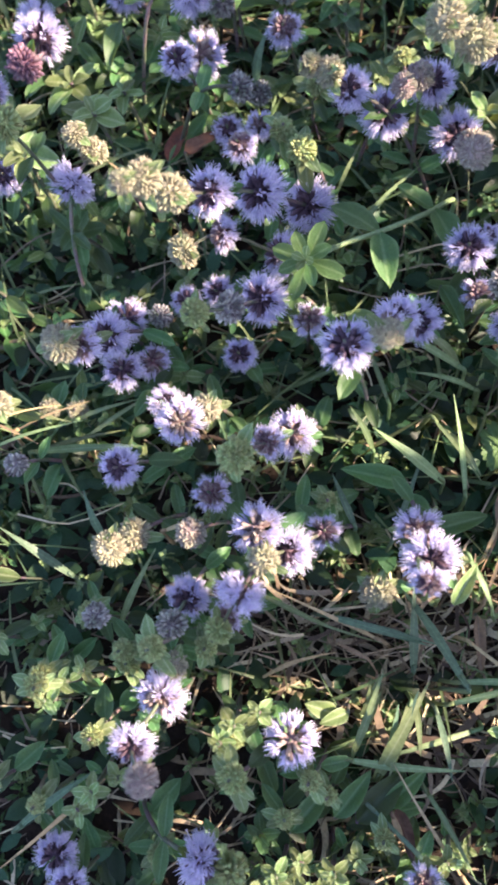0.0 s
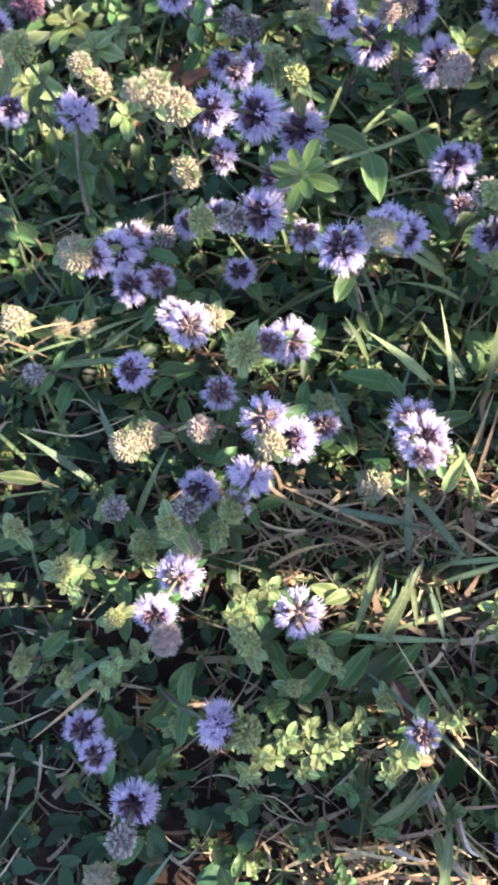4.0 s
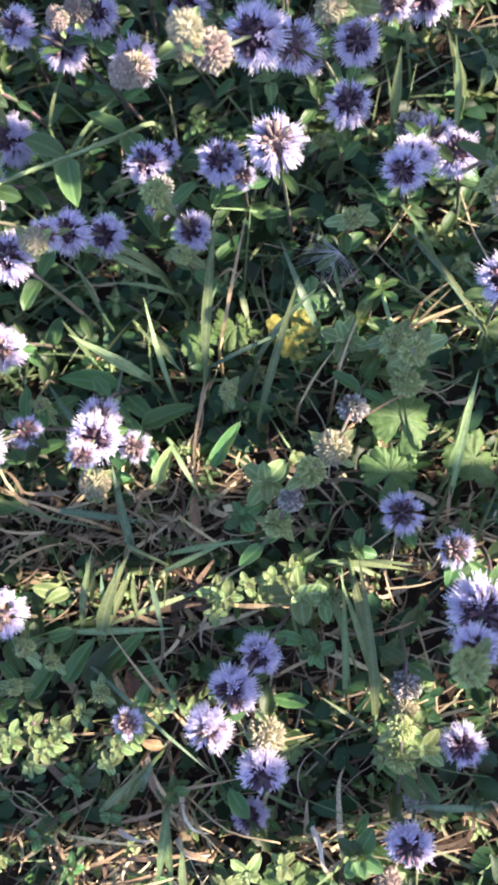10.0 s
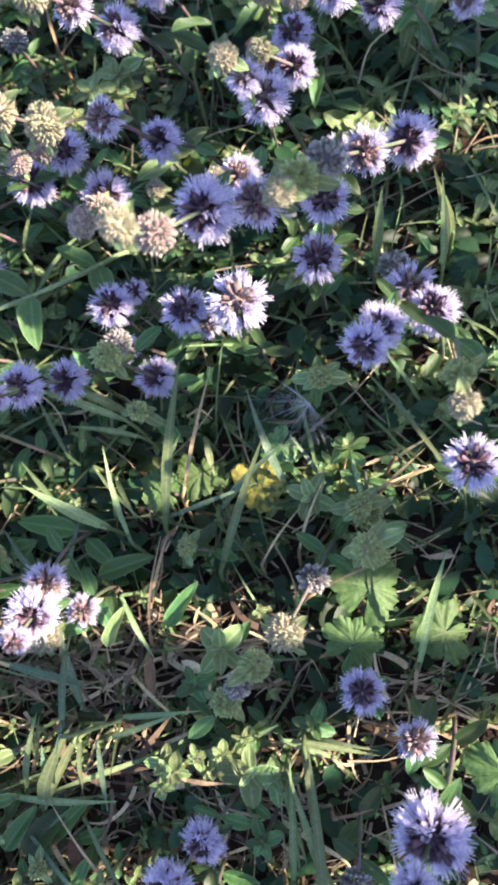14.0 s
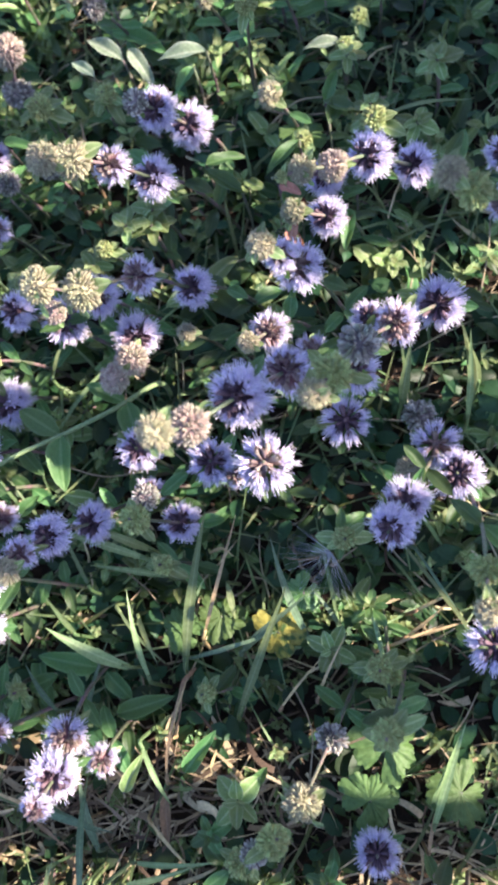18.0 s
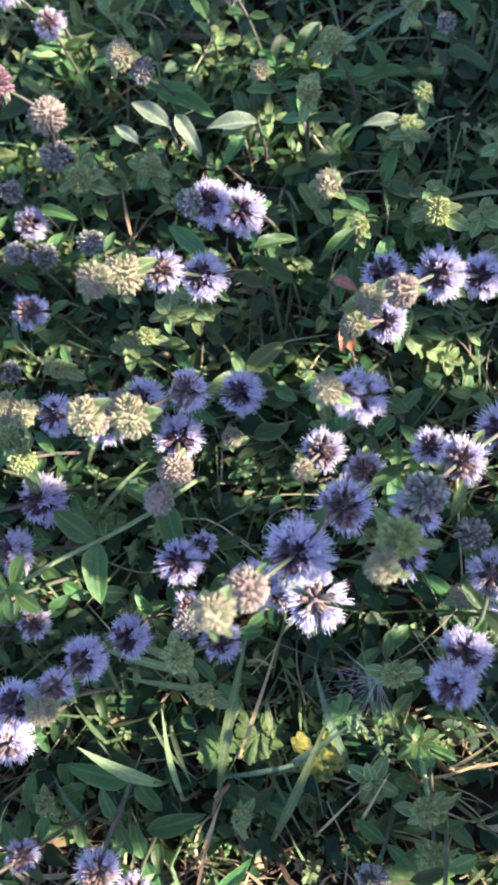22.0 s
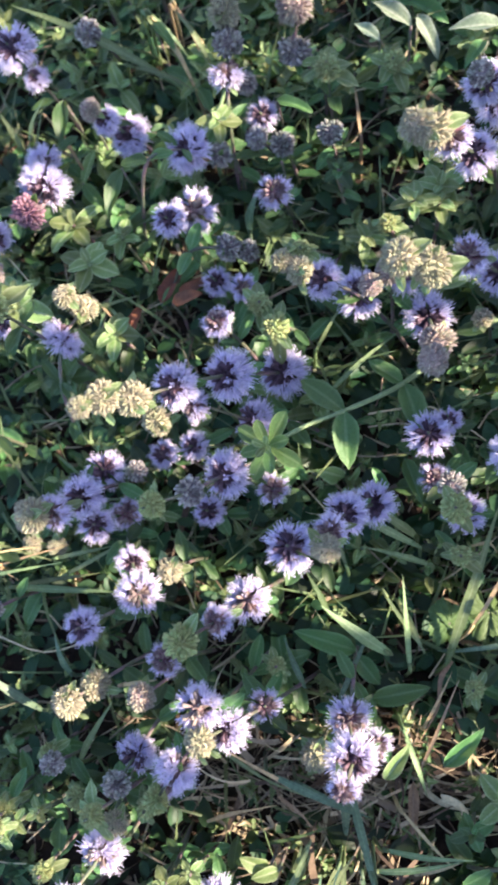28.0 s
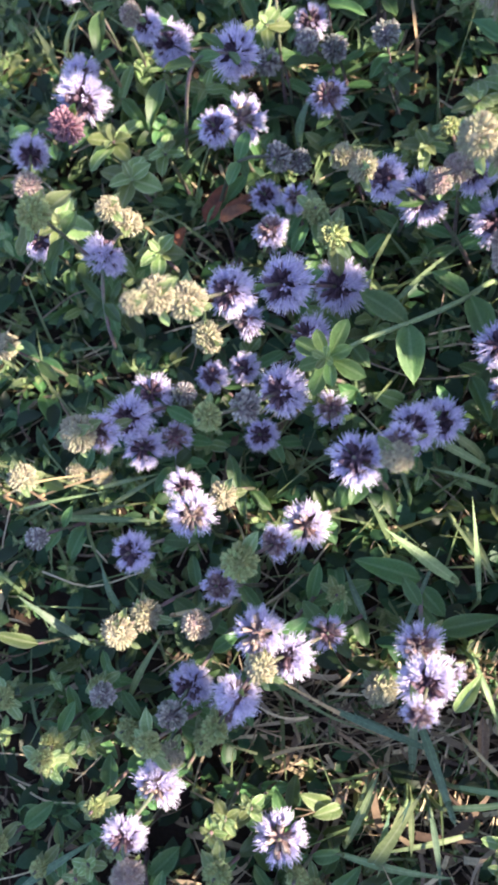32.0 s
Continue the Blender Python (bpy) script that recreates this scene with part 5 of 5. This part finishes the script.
random.seed(22)
creeping_shoot(((0.0643, 0.1739, 0.012), (0.0497, 0.1591, 0.028), (0.0301, 0.1462, 0.038), (0.0157, 0.1377, 0.045), (0.0035, 0.1279, 0.052)), 18, 2)
creeping_shoot(((0.1530, 0.0420, 0.008), (0.1522, 0.0481, 0.02), (0.1500, 0.0626, 0.026), (0.1477, 0.0747, 0.03)), 11, 1)
creeping_shoot(((-0.0370, 0.2780, 0.006), (-0.0348, 0.2862, 0.02), (-0.0296, 0.2996, 0.03)), 9, 1)
rosette(0.1544, 0.3150, 0.0300, 9, 3)
rosette(0.0543, 0.2399, 0.0320, 10, 3)
rosette(0.0650, 0.2398, 0.0300, 10, 3)
rosette(-0.1071, 0.1846, 0.0400, 13, 4)
rosette(-0.1150, 0.1950, 0.0300, 12, 3)
rosette(-0.0834, 0.2100, 0.0300, 13, 3)
rosette(-0.0830, -0.0145, 0.0350, 6.5, 4)
rosette(-0.0750, -0.0105, 0.0330, 5.5, 4)
rosette(-0.0880, -0.0205, 0.0320, 5.5, 4)
rosette(-0.0522, -0.0255, 0.0300, 6.5, 4, False)
rosette(-0.0442, -0.0215, 0.0280, 5.5, 4, False)
rosette(-0.0572, -0.0315, 0.0270, 5.5, 4, False)
rosette(-0.0697, -0.0483, 0.0350, 6.5, 4)
rosette(-0.0617, -0.0443, 0.0330, 5.5, 4)
rosette(-0.0747, -0.0543, 0.0320, 5.5, 4)
rosette(0.0080, -0.0750, 0.0200, 6.5, 4)
rosette(0.0160, -0.0710, 0.0180, 5.5, 4)
rosette(0.0030, -0.0810, 0.0170, 5.5, 4)
rosette(-0.0109, -0.0760, 0.0200, 6.5, 4)
rosette(-0.0029, -0.0720, 0.0180, 5.5, 4)
rosette(-0.0159, -0.0820, 0.0170, 5.5, 4)
rosette(-0.0010, -0.0820, 0.0170, 6.5, 4)
rosette(0.0070, -0.0780, 0.0150, 5.5, 4)
rosette(-0.0060, -0.0880, 0.0140, 5.5, 4)
rosette(-0.0200, -0.0820, 0.0190, 6.5, 4)
rosette(-0.0120, -0.0780, 0.0170, 5.5, 4)
rosette(-0.0250, -0.0880, 0.0160, 5.5, 4)
rosette(0.0292, -0.0831, 0.0200, 6.5, 4)
rosette(0.0372, -0.0791, 0.0180, 5.5, 4)
rosette(0.0242, -0.0891, 0.0170, 5.5, 4)
rosette(0.0370, -0.0760, 0.0180, 6.5, 4)
rosette(0.0450, -0.0720, 0.0160, 5.5, 4)
rosette(0.0320, -0.0820, 0.0150, 5.5, 4)
rosette(0.1018, -0.0364, 0.0180, 11, 4)
rosette(0.0744, -0.0344, 0.0180, 6.5, 4)
rosette(0.0824, -0.0304, 0.0160, 5.5, 4)
rosette(0.0694, -0.0404, 0.0150, 5.5, 4)
rosette(0.0920, -0.0300, 0.0160, 6.5, 4)
rosette(0.1000, -0.0260, 0.0140, 5.5, 4)
rosette(0.0870, -0.0360, 0.0130, 5.5, 4)
rosette(0.0944, 0.0074, 0.0200, 11, 4)
rosette(0.1320, 0.0600, 0.0220, 10, 3)
rosette(0.0617, -0.1375, 0.0120, 8, 3)
rosette(0.0135, 0.3084, 0.0300, 10, 4)
rosette(0.0420, 0.3078, 0.0300, 10, 4)
rosette(0.0652, 0.2474, 0.0300, 12, 4)
rosette(0.0220, 0.2616, 0.0200, 9, 4, False)
rosette(0.1623, 0.2886, 0.0300, 9, 4)
rosette(0.1820, 0.2780, 0.0280, 9, 4)
rosette(0.1935, 0.3107, 0.0250, 11, 4)
rosette(0.0358, 0.2290, 0.0200, 9, 3)
rosette(0.1383, -0.0945, 0.0220, 10, 4)
rosette(0.1289, -0.0906, 0.0220, 6.5, 4)
rosette(0.1369, -0.0866, 0.0200, 5.5, 4)
rosette(0.1239, -0.0966, 0.0190, 5.5, 4)
rosette(-0.0233, -0.0272, 0.0400, 6.5, 4)
rosette(-0.0153, -0.0232, 0.0380, 5.5, 4)
rosette(-0.0283, -0.0332, 0.0370, 5.5, 4)
rosette(-0.0318, 0.2798, 0.0300, 11, 3)
rosette(-0.0782, 0.2417, 0.0150, 11, 3, False)
rosette(-0.0970, 0.2331, 0.0200, 14, 3)
rosette(-0.0738, 0.2277, 0.0200, 10, 4)
rosette(-0.0900, 0.1600, 0.0220, 13, 3, False)
rosette(-0.0700, 0.1800, 0.0240, 12, 3)
rosette(-0.0297, -0.1000, 0.0120, 7, 4, False)
rosette(-0.0331, -0.1277, 0.0120, 8, 4, False)
rosette(-0.0180, -0.1436, 0.0100, 7, 4, False)
rosette(-0.0057, -0.1134, 0.0100, 6, 4, False)
rosette(0.0112, -0.0947, 0.0140, 7, 4, False)
rosette(0.0227, -0.1078, 0.0120, 6, 4, False)
rosette(0.0468, -0.1023, 0.0120, 6, 4, False)
rosette(0.0065, -0.1246, 0.0120, 6, 4, False)
rosette(0.0283, -0.1362, 0.0140, 8, 4)
rosette(0.0710, -0.1327, 0.0100, 7, 4)
rosette(0.0833, -0.1310, 0.0100, 6, 4)
rosette(0.1112, -0.1289, 0.0140, 9, 4, False)
rosette(0.0705, -0.0319, 0.0140, 8, 4)
rosette(0.1101, -0.0386, 0.0160, 9, 4)
rosette(-0.0166, -0.0647, 0.0140, 7, 4, False)
rosette(0.1048, -0.0578, 0.0200, 7, 4, False)
rosette(0.0568, -0.1495, 0.0060, 7, 4, False)
rosette(0.1000, -0.1546, 0.0100, 7, 4, False)
rosette(0.0835, -0.0045, 0.0180, 8, 4, False)
rosette(0.1256, -0.0219, 0.0140, 8, 4, False)
rosette(0.1039, -0.0246, 0.0120, 7, 4, False)
rosette(-0.0333, -0.0680, 0.0160, 6, 4)


# ---- single leaves with a look of their own ----
M_SILVER = material("pale_underside", (0.21, 0.28, 0.17), 0.6, 0.1, 0.01, 900, 0.3, thin=0.25, rib=(0.4, 0.46, 0.34), leafy=True)
M_HUSK = material("withered_leaf", (0.27, 0.175, 0.1), 0.75, 0.3, 0.02, 700, 0.5, thin=0.15, mottle=(0.17, 0.1, 0.06), rib=(0.3, 0.21, 0.13))
M_SALMON = material("salmon_leaf", (0.42, 0.2, 0.13), 0.65, 0.15, 0.01, 700, 0.3, thin=0.2, mottle=(0.34, 0.14, 0.09), rib=(0.45, 0.26, 0.18))
BIG = leaf_shape(0.22, 0.55, 0.22, 0.16, 0.85, 12, 6, 77)


def lying_leaf(root, tip, mat, words, name="leaf_blade", widen=1.0):
    """A single long leaf from its stalk to its tip."""
    a, b = Vector(root), Vector(tip)
    s = (b - a).length
    ob = new(name, mesh(name, *BIG[:2], mat, BIG[2]))
    ob.matrix_basis = Matrix.Translation(a) @ along(b - a) @ Matrix.Diagonal((s, s * widen, s, 1))
    foot = Vector((a.x, a.y, height(a.x, a.y))) - a
    inv = ob.matrix_basis.to_3x3().inverted()
    pts = [inv @ p for p in (foot, foot * 0.5 + Vector((0.001, 0.001, 0)), Vector((0, 0, 0)))]
    part("stalk", mesh("stalk", *tube(pts, [0.0007 / s] * 3, 5), M_STEM), ob)
    return tagged(ob, words, "leaf")


for root, tip in (((0.0509, 0.3290, 0.0260), (0.0335, 0.3430, 0.0300)), ((0.0908, 0.3266, 0.0280), (0.0675, 0.3276, 0.0300)), ((0.0536, 0.3347, 0.0260), (0.0647, 0.3180, 0.0220)),
                  ((0.1524, 0.3226, 0.0280), (0.1350, 0.3229, 0.0300)), ((0.0374, 0.3217, 0.0260), (0.0256, 0.3324, 0.0280))):
    lying_leaf(root, tip, M_SILVER, "pale silvery green long leaf turned to the light", widen=0.75)
for root, tip in (((0.1330, 0.2470, 0.0200), (0.1210, 0.2530, 0.0250)), ((0.1285, 0.2250, 0.0180), (0.1250, 0.2390, 0.0220)), ((-0.0480, 0.2050, 0.0060), (-0.0340, 0.2140, 0.0110)),
                  ((-0.0700, 0.1850, 0.0060), (-0.0650, 0.2000, 0.0100)), ((-0.0560, 0.2020, 0.0060), (-0.0480, 0.2200, 0.0100))):
    lying_leaf(root, tip, M_DEAD, "reddish brown withered leaf low among the green", "dead_leaf", 0.8)
for root, tip in (((0.0390, 0.0560, 0.0120), (0.0160, 0.0610, 0.0200)), ((0.0460, 0.0380, 0.0100), (0.0680, 0.0440, 0.0140)), ((0.0260, -0.0560, 0.0100), (0.0400, -0.0440, 0.0160)),
                  ((0.0550, 0.1320, 0.0200), (0.0620, 0.1150, 0.0240)), ((-0.0060, -0.0640, 0.0120), (0.0080, -0.0480, 0.0160)),
                  ((0.0760, -0.0840, 0.0100), (0.0980, -0.0880, 0.0140)), ((0.0420, 0.3560, 0.0150), (0.0680, 0.3420, 0.0200)), ((0.1320, 0.3540, 0.0120), (0.1560, 0.3560, 0.0200))):
    lying_leaf(root, tip, M_LEAF, "long dark green lance-shaped leaf low in the shade", widen=0.75)
lying_leaf((0.0144, -0.0249, 0.0160), (0.0052, -0.0283, 0.0200), M_YOUNG, "broad pale green leaf over dry straw", "leaf_blade", 1.1)
lying_leaf((0.0517, 0.0111, 0.0200), (0.0592, 0.0239, 0.0280), M_YOUNG, "pale green lance-shaped leaf in the sun", "leaf_blade", 0.7)
lying_leaf((0.0738, 0.0168, 0.0140), (0.0857, 0.0309, 0.0240), M_LEAF, "dark green lance-shaped leaf over straw", "leaf_blade", 0.65)
lying_leaf((0.0166, -0.0605, 0.0120), (0.0331, -0.0442, 0.0160), M_LEAF, "broad dark leaf in shade beside dry straw", "leaf_blade", 0.9)
lying_leaf((-0.1033, 0.0214, 0.0200), (-0.1200, 0.0237, 0.0260), M_YOUNG, "long yellow-green leaf lying over low leaves", "leaf_blade", 0.65)
lying_leaf((0.0091, -0.0591, 0.0120), (0.0210, -0.0446, 0.0180), M_LEAF, "broad dark bluish leaf in the shade", "leaf_blade", 0.8)
lying_leaf((0.0106, -0.0256, 0.0140), (0.0007, -0.0225, 0.0200), M_YOUNG, "small broad pale leaf beside a mint flower", "leaf_blade", 1.2)
lying_leaf((0.1216, 0.2504, 0.0340), (0.1304, 0.2455, 0.0360), M_SALMON, "salmon-pink withered leaf above the green", "dead_leaf", 1.1)
lying_leaf((0.1269, 0.2323, 0.0340), (0.1242, 0.2202, 0.0360), M_SALMON, "salmon-pink withered leaf above the green", "dead_leaf", 0.9)
lying_leaf((-0.0462, 0.1954, 0.0220), (-0.0342, 0.2000, 0.0260), M_DEAD, "reddish brown withered leaf low among the green", "dead_leaf", 1.0)
random.seed(31)
for _ in range(40):
    x, y, a = random.uniform(-0.11, 0.2), random.uniform(0.235, 0.4), random.uniform(0, 6.28)
    z, s = height(x, y) + random.uniform(0.036, 0.05), random.uniform(0.015, 0.024)
    lying_leaf((x, y, z), (x + s * math.cos(a), y + s * math.sin(a), z + random.uniform(-0.004, 0.006)), M_LEAF, "lance-shaped dull green leaf above the mint carpet", widen=random.uniform(0.6, 0.85))



def curled_straw(points, width, tone):
    """A dried blade, creased along its middle, that curls through the points, width in mm."""
    base = Vector(points[0])
    line = [p - base for p in glide([Vector(p) for p in points], 6)]
    n = len(line) - 1
    verts, faces, uvs = [], [], []
    for i, p in enumerate(line):
        u = i / n
        way = (line[min(i + 1, n)] - line[max(i - 1, 0)]).normalized()
        side = way.cross(Vector((0, 0, 1))).normalized()
        side = (side + Vector((0, 0, 0.8 * math.sin(5 * u + width)))).normalized()
        w = width / 2000 * (0.55 + 0.45 * math.sin(math.pi * min(1, u + 0.2))) * (1 - 0.75 * u ** 4)
        for q in (-1, 0, 1):
            verts.append(p + side * q * w + Vector((0, 0, 0.35 * w * abs(q))))
            uvs.append((u, 0.5 + 0.5 * q))
    for i in range(n):
        a = i * 3
        faces += [(a, a + 3, a + 4, a + 1), (a + 1, a + 4, a + 5, a + 2)]
    ob = new("dry_blade", mesh("dry_blade", verts, faces, M_BLADE[tone], uvs))
    ob.location = base
    return tagged(ob, "bleached curled straw blade lying on brown litter" if tone == "w" else "curled dry straw blade lying on brown litter" if tone == "s" else "pale greyish grass blade arched over the litter", "grass", "dry curled blades")


curled_straw(((0.0366, -0.0888, 0.0060), (0.0396, -0.0977, 0.0100), (0.0440, -0.1047, 0.0100), (0.0466, -0.1079, 0.0060)), 2.75, "w")
curled_straw(((0.0493, -0.1015, 0.0060), (0.0493, -0.1085, 0.0100), (0.0522, -0.1153, 0.0100), (0.0577, -0.1188, 0.0060)), 2.25, "w")
curled_straw(((0.0456, -0.1190, 0.0060), (0.0481, -0.1220, 0.0100), (0.0534, -0.1250, 0.0100), (0.0577, -0.1259, 0.0060)), 3.25, "w")
curled_straw(((-0.0160, 0.0157, 0.0060), (-0.0021, 0.0088, 0.0100), (0.0102, 0.0034, 0.0100), (0.0290, -0.0022, 0.0060)), 2.0, "p")
curled_straw(((-0.0156, -0.0139, 0.0060), (-0.0061, -0.0092, 0.0100), (0.0034, -0.0065, 0.0100), (0.0115, -0.0051, 0.0060)), 1.62, "s")
curled_straw(((0.0117, -0.0018, 0.0060), (0.0219, -0.0071, 0.0100), (0.0259, -0.0126, 0.0060)), 1.62, "s")
curled_straw(((0.0075, -0.1181, 0.0060), (0.0175, -0.1153, 0.0100), (0.0209, -0.1128, 0.0060)), 1.88, "s")
curled_straw(((0.0237, -0.1144, 0.0060), (0.0315, -0.1173, 0.0100), (0.0391, -0.1197, 0.0060)), 2.12, "w")
curled_straw(((0.0260, -0.1026, 0.0060), (0.0238, -0.1068, 0.0100), (0.0239, -0.1117, 0.0060)), 1.5, "s")
curled_straw(((0.0958, -0.1197, 0.0060), (0.0978, -0.1252, 0.0100), (0.0983, -0.1316, 0.0100), (0.1003, -0.1380, 0.0060)), 2.25, "w")
curled_straw(((0.0769, 0.0546, 0.0060), (0.0722, 0.0480, 0.0100), (0.0710, 0.0366, 0.0100), (0.0653, 0.0237, 0.0060)), 2.0, "s")
curled_straw(((0.0846, 0.0234, 0.0060), (0.0834, 0.0171, 0.0100), (0.0855, 0.0125, 0.0060)), 1.25, "s")
curled_straw(((0.0836, 0.1003, 0.0060), (0.0896, 0.1014, 0.0100), (0.0941, 0.0982, 0.0060)), 1.5, "s")
lying_leaf((0.0308, -0.0578, 0.0020), (0.0361, -0.0724, 0.0040), M_HUSK, "brown withered leaf curled over the litter", "dead_leaf", 0.80)
lying_leaf((0.0635, 0.0082, 0.0020), (0.0639, -0.0124, 0.0040), M_HUSK, "brown withered leaf curled over the litter", "dead_leaf", 0.45)
lying_leaf((0.0426, -0.0873, 0.0020), (0.0343, -0.0848, 0.0040), M_HUSK, "brown withered leaf curled over the litter", "dead_leaf", 1.10)


def lobed_leaf(x, y, z, radius, lobes, mat, words, tilt=(0.1, -0.1), gap=0.18):
    """A round leaf with a scalloped edge, radius in mm."""
    rnd = random.Random(int(1e5 * x) + lobes)
    r = radius / 1000
    n, rows = lobes * 12, 6
    verts, faces, uvs = [(0, 0, 0)], [], [(0, 0.5)]
    for k in range(n + 1):
        a = gap + (2 * math.pi - 2 * gap) * k / n
        swing = math.pi * k * lobes / n
        edge = 0.76 + 0.17 * abs(math.sin(swing)) ** 0.7 + 0.07 * abs(math.sin(3 * swing)) + 0.03 * rnd.uniform(-1, 1) + 0.1 * math.sin(3 * a)
        for i in range(1, rows + 1):
            q = i / rows
            z0 = (-0.035 * q * math.cos(2 * swing) + 0.09 * q * noise.noise((8 * q * math.cos(a), 8 * q * math.sin(a), radius)) + 0.16 * math.sin(2 * a) * q * q - 0.14 * q * q + 0.06 * rnd.uniform(-1, 1) * q) * r
            verts.append((math.cos(a) * edge * q * r, math.sin(a) * edge * q * r, z0))
            uvs.append((q, 0.5 + 0.5 * min(1.0, 2.6 * abs(math.cos(swing)) * q)))
    for k in range(n):
        o, p = 1 + k * rows, 1 + (k + 1) * rows
        faces.append((0, o, p))
        for i in range(rows - 1):
            faces.append((o + i, o + i + 1, p + i + 1, p + i))
    ob = new("lobed_leaf", mesh("lobed_leaf", verts, faces, mat, uvs))
    ob.matrix_basis = Matrix.Translation((x, y, z)) @ Matrix.Rotation(tilt[0], 4, "X") @ Matrix.Rotation(tilt[1], 4, "Y") @ Matrix.Rotation(rnd.uniform(0, 6), 4, "Z")
    low = ob.matrix_basis.inverted() @ Vector((x + 0.002, y + 0.002, height(x, y)))
    part("stalk", mesh("stalk", *tube([low, low * 0.5 + Vector((0.0005, 0, 0)), Vector((0, 0, 0))], [0.0007] * 3, 5), M_STEM), ob)
    return tagged(ob, words, "leaf", "scalloped leaves")


lobed_leaf(0.0740, 0.0690, 0.0160, 9, 7, M_LOBED, "bright green scalloped leaf behind a grass blade", (0.2, 0.1))
lobed_leaf(0.0890, 0.0740, 0.0140, 10, 8, M_LOBED, "bright green scalloped leaf low in the shade", (-0.2, 0.2))
lobed_leaf(0.1119, 0.0674, 0.0160, 11, 5, M_YELLOW, "yellowing lobed leaf lit by the sun", (0.3, -0.2))
lobed_leaf(0.1221, 0.0820, 0.0160, 8, 6, M_LEAF, "dark green lobed leaf above a yellow one", (0.1, 0.2))
lobed_leaf(0.1502, 0.0260, 0.0180, 14, 7, M_LOBED, "broad scalloped green leaf, half shaded", (0.1, 0.3))
lobed_leaf(0.1428, 0.0060, 0.0130, 12, 8, M_LOBED, "scalloped green leaf in the sun", (0.3, 0.1))
lobed_leaf(0.1760, 0.0080, 0.0120, 12, 8, M_LOBED, "scalloped green leaf beside dry grass", (-0.1, 0.35))
lobed_leaf(0.0850, -0.1420, 0.0060, 13, 8, M_LOBED, "scalloped green leaf on the litter", (0.2, 0.1))
lobed_leaf(0.1150, -0.1520, 0.0060, 11, 8, M_LOBED, "scalloped green leaf at the foot of the straw", (0.1, -0.2))
lobed_leaf(0.1900, -0.0400, 0.0140, 13, 8, M_LOBED, "scalloped green leaf beside a mint flower", (0.2, -0.1))
lobed_leaf(0.1320, 0.2860, 0.0180, 11, 7, M_LOBED, "scalloped green leaf under a pale bud", (0.1, 0.1))

# ---- a seed with its down, caught on a bud ----
down = tagged(new("seed_down"), "white feathery seed down caught on the leaves", "seed")
down.location = (0.1345, 0.0960, 0.0240)
part("seed", mesh("seed", *tube([(0, 0, -0.006), (0, 0.0003, -0.003), (0, 0, 0)], [0.0003, 0.0006, 0.0002], 6), M_STRAW), down)
rnd = random.Random(4)
for k in range(58):
    a = rnd.uniform(2.3, 5.2)
    s = rnd.uniform(0.012, 0.022)
    way = Vector((math.cos(a), math.sin(a), rnd.uniform(-0.1, 0.55))).normalized()
    pts = [Vector((0, 0, 0)), way * s * 0.5 + Vector((0, 0, 0.0008)), way * s]
    part("hair", mesh("hair", *tube(pts, [0.00004, 0.00003, 0.00002], 3), M_DOWN), down)

# ---- unseen stand-in picket fence, added to break up the sunlight into bands ----
PITCH, PHASE, OPEN, FENCE_X = 0.0517, 0.30, 0.40, 0.62
SKEW = -SUN_DIR.y / SUN_DIR.x
fence = tagged(new("picket_fence"), "unseen stand-in pickets added to band the sunlight", "fence")
fence.location = (FENCE_X, 0, 0)


def board(name, size, at):
    """A sawn board with softened edges."""
    bm = bmesh.new()
    bmesh.ops.create_cube(bm, size=1.0)
    bmesh.ops.scale(bm, vec=size, verts=bm.verts)
    bmesh.ops.bevel(bm, geom=bm.edges[:], offset=0.0012, segments=1, affect="EDGES")
    me = bpy.data.meshes.new(name)
    bm.to_mesh(me)
    bm.free()
    me.materials.append(M_WOOD)
    return part(name, me, fence, Matrix.Translation(at))


random.seed(17)
for k in range(-8, 13):
    y = (k + PHASE + OPEN + (1 - OPEN) / 2) * PITCH - SKEW * FENCE_X
    board("picket", (0.008, (1 - OPEN) * PITCH, 0.95), (0, y, 0.47 + random.uniform(-0.01, 0.01)))
# extra boards, added only to shade the far right and the near left
board("kick_board", (0.01, 0.26, 0.36), (-0.01, 0.4 - SKEW * FENCE_X, 0.17))
board("top_board", (0.01, 0.044, 0.36), (-0.011, -0.027 - SKEW * FENCE_X, 0.73))
board("top_board", (0.01, 0.11, 0.4), (-0.01, -0.105 - SKEW * FENCE_X, 0.68))
for z in (0.08, 0.86):
    board("rail", (0.02, 21 * PITCH, 0.05), (0.0145, (2.5 + PHASE) * PITCH, z))
for y in (-0.46, 0.72):
    board("post", (0.05, 0.05, 1.05), (0.05, y, 0.5))
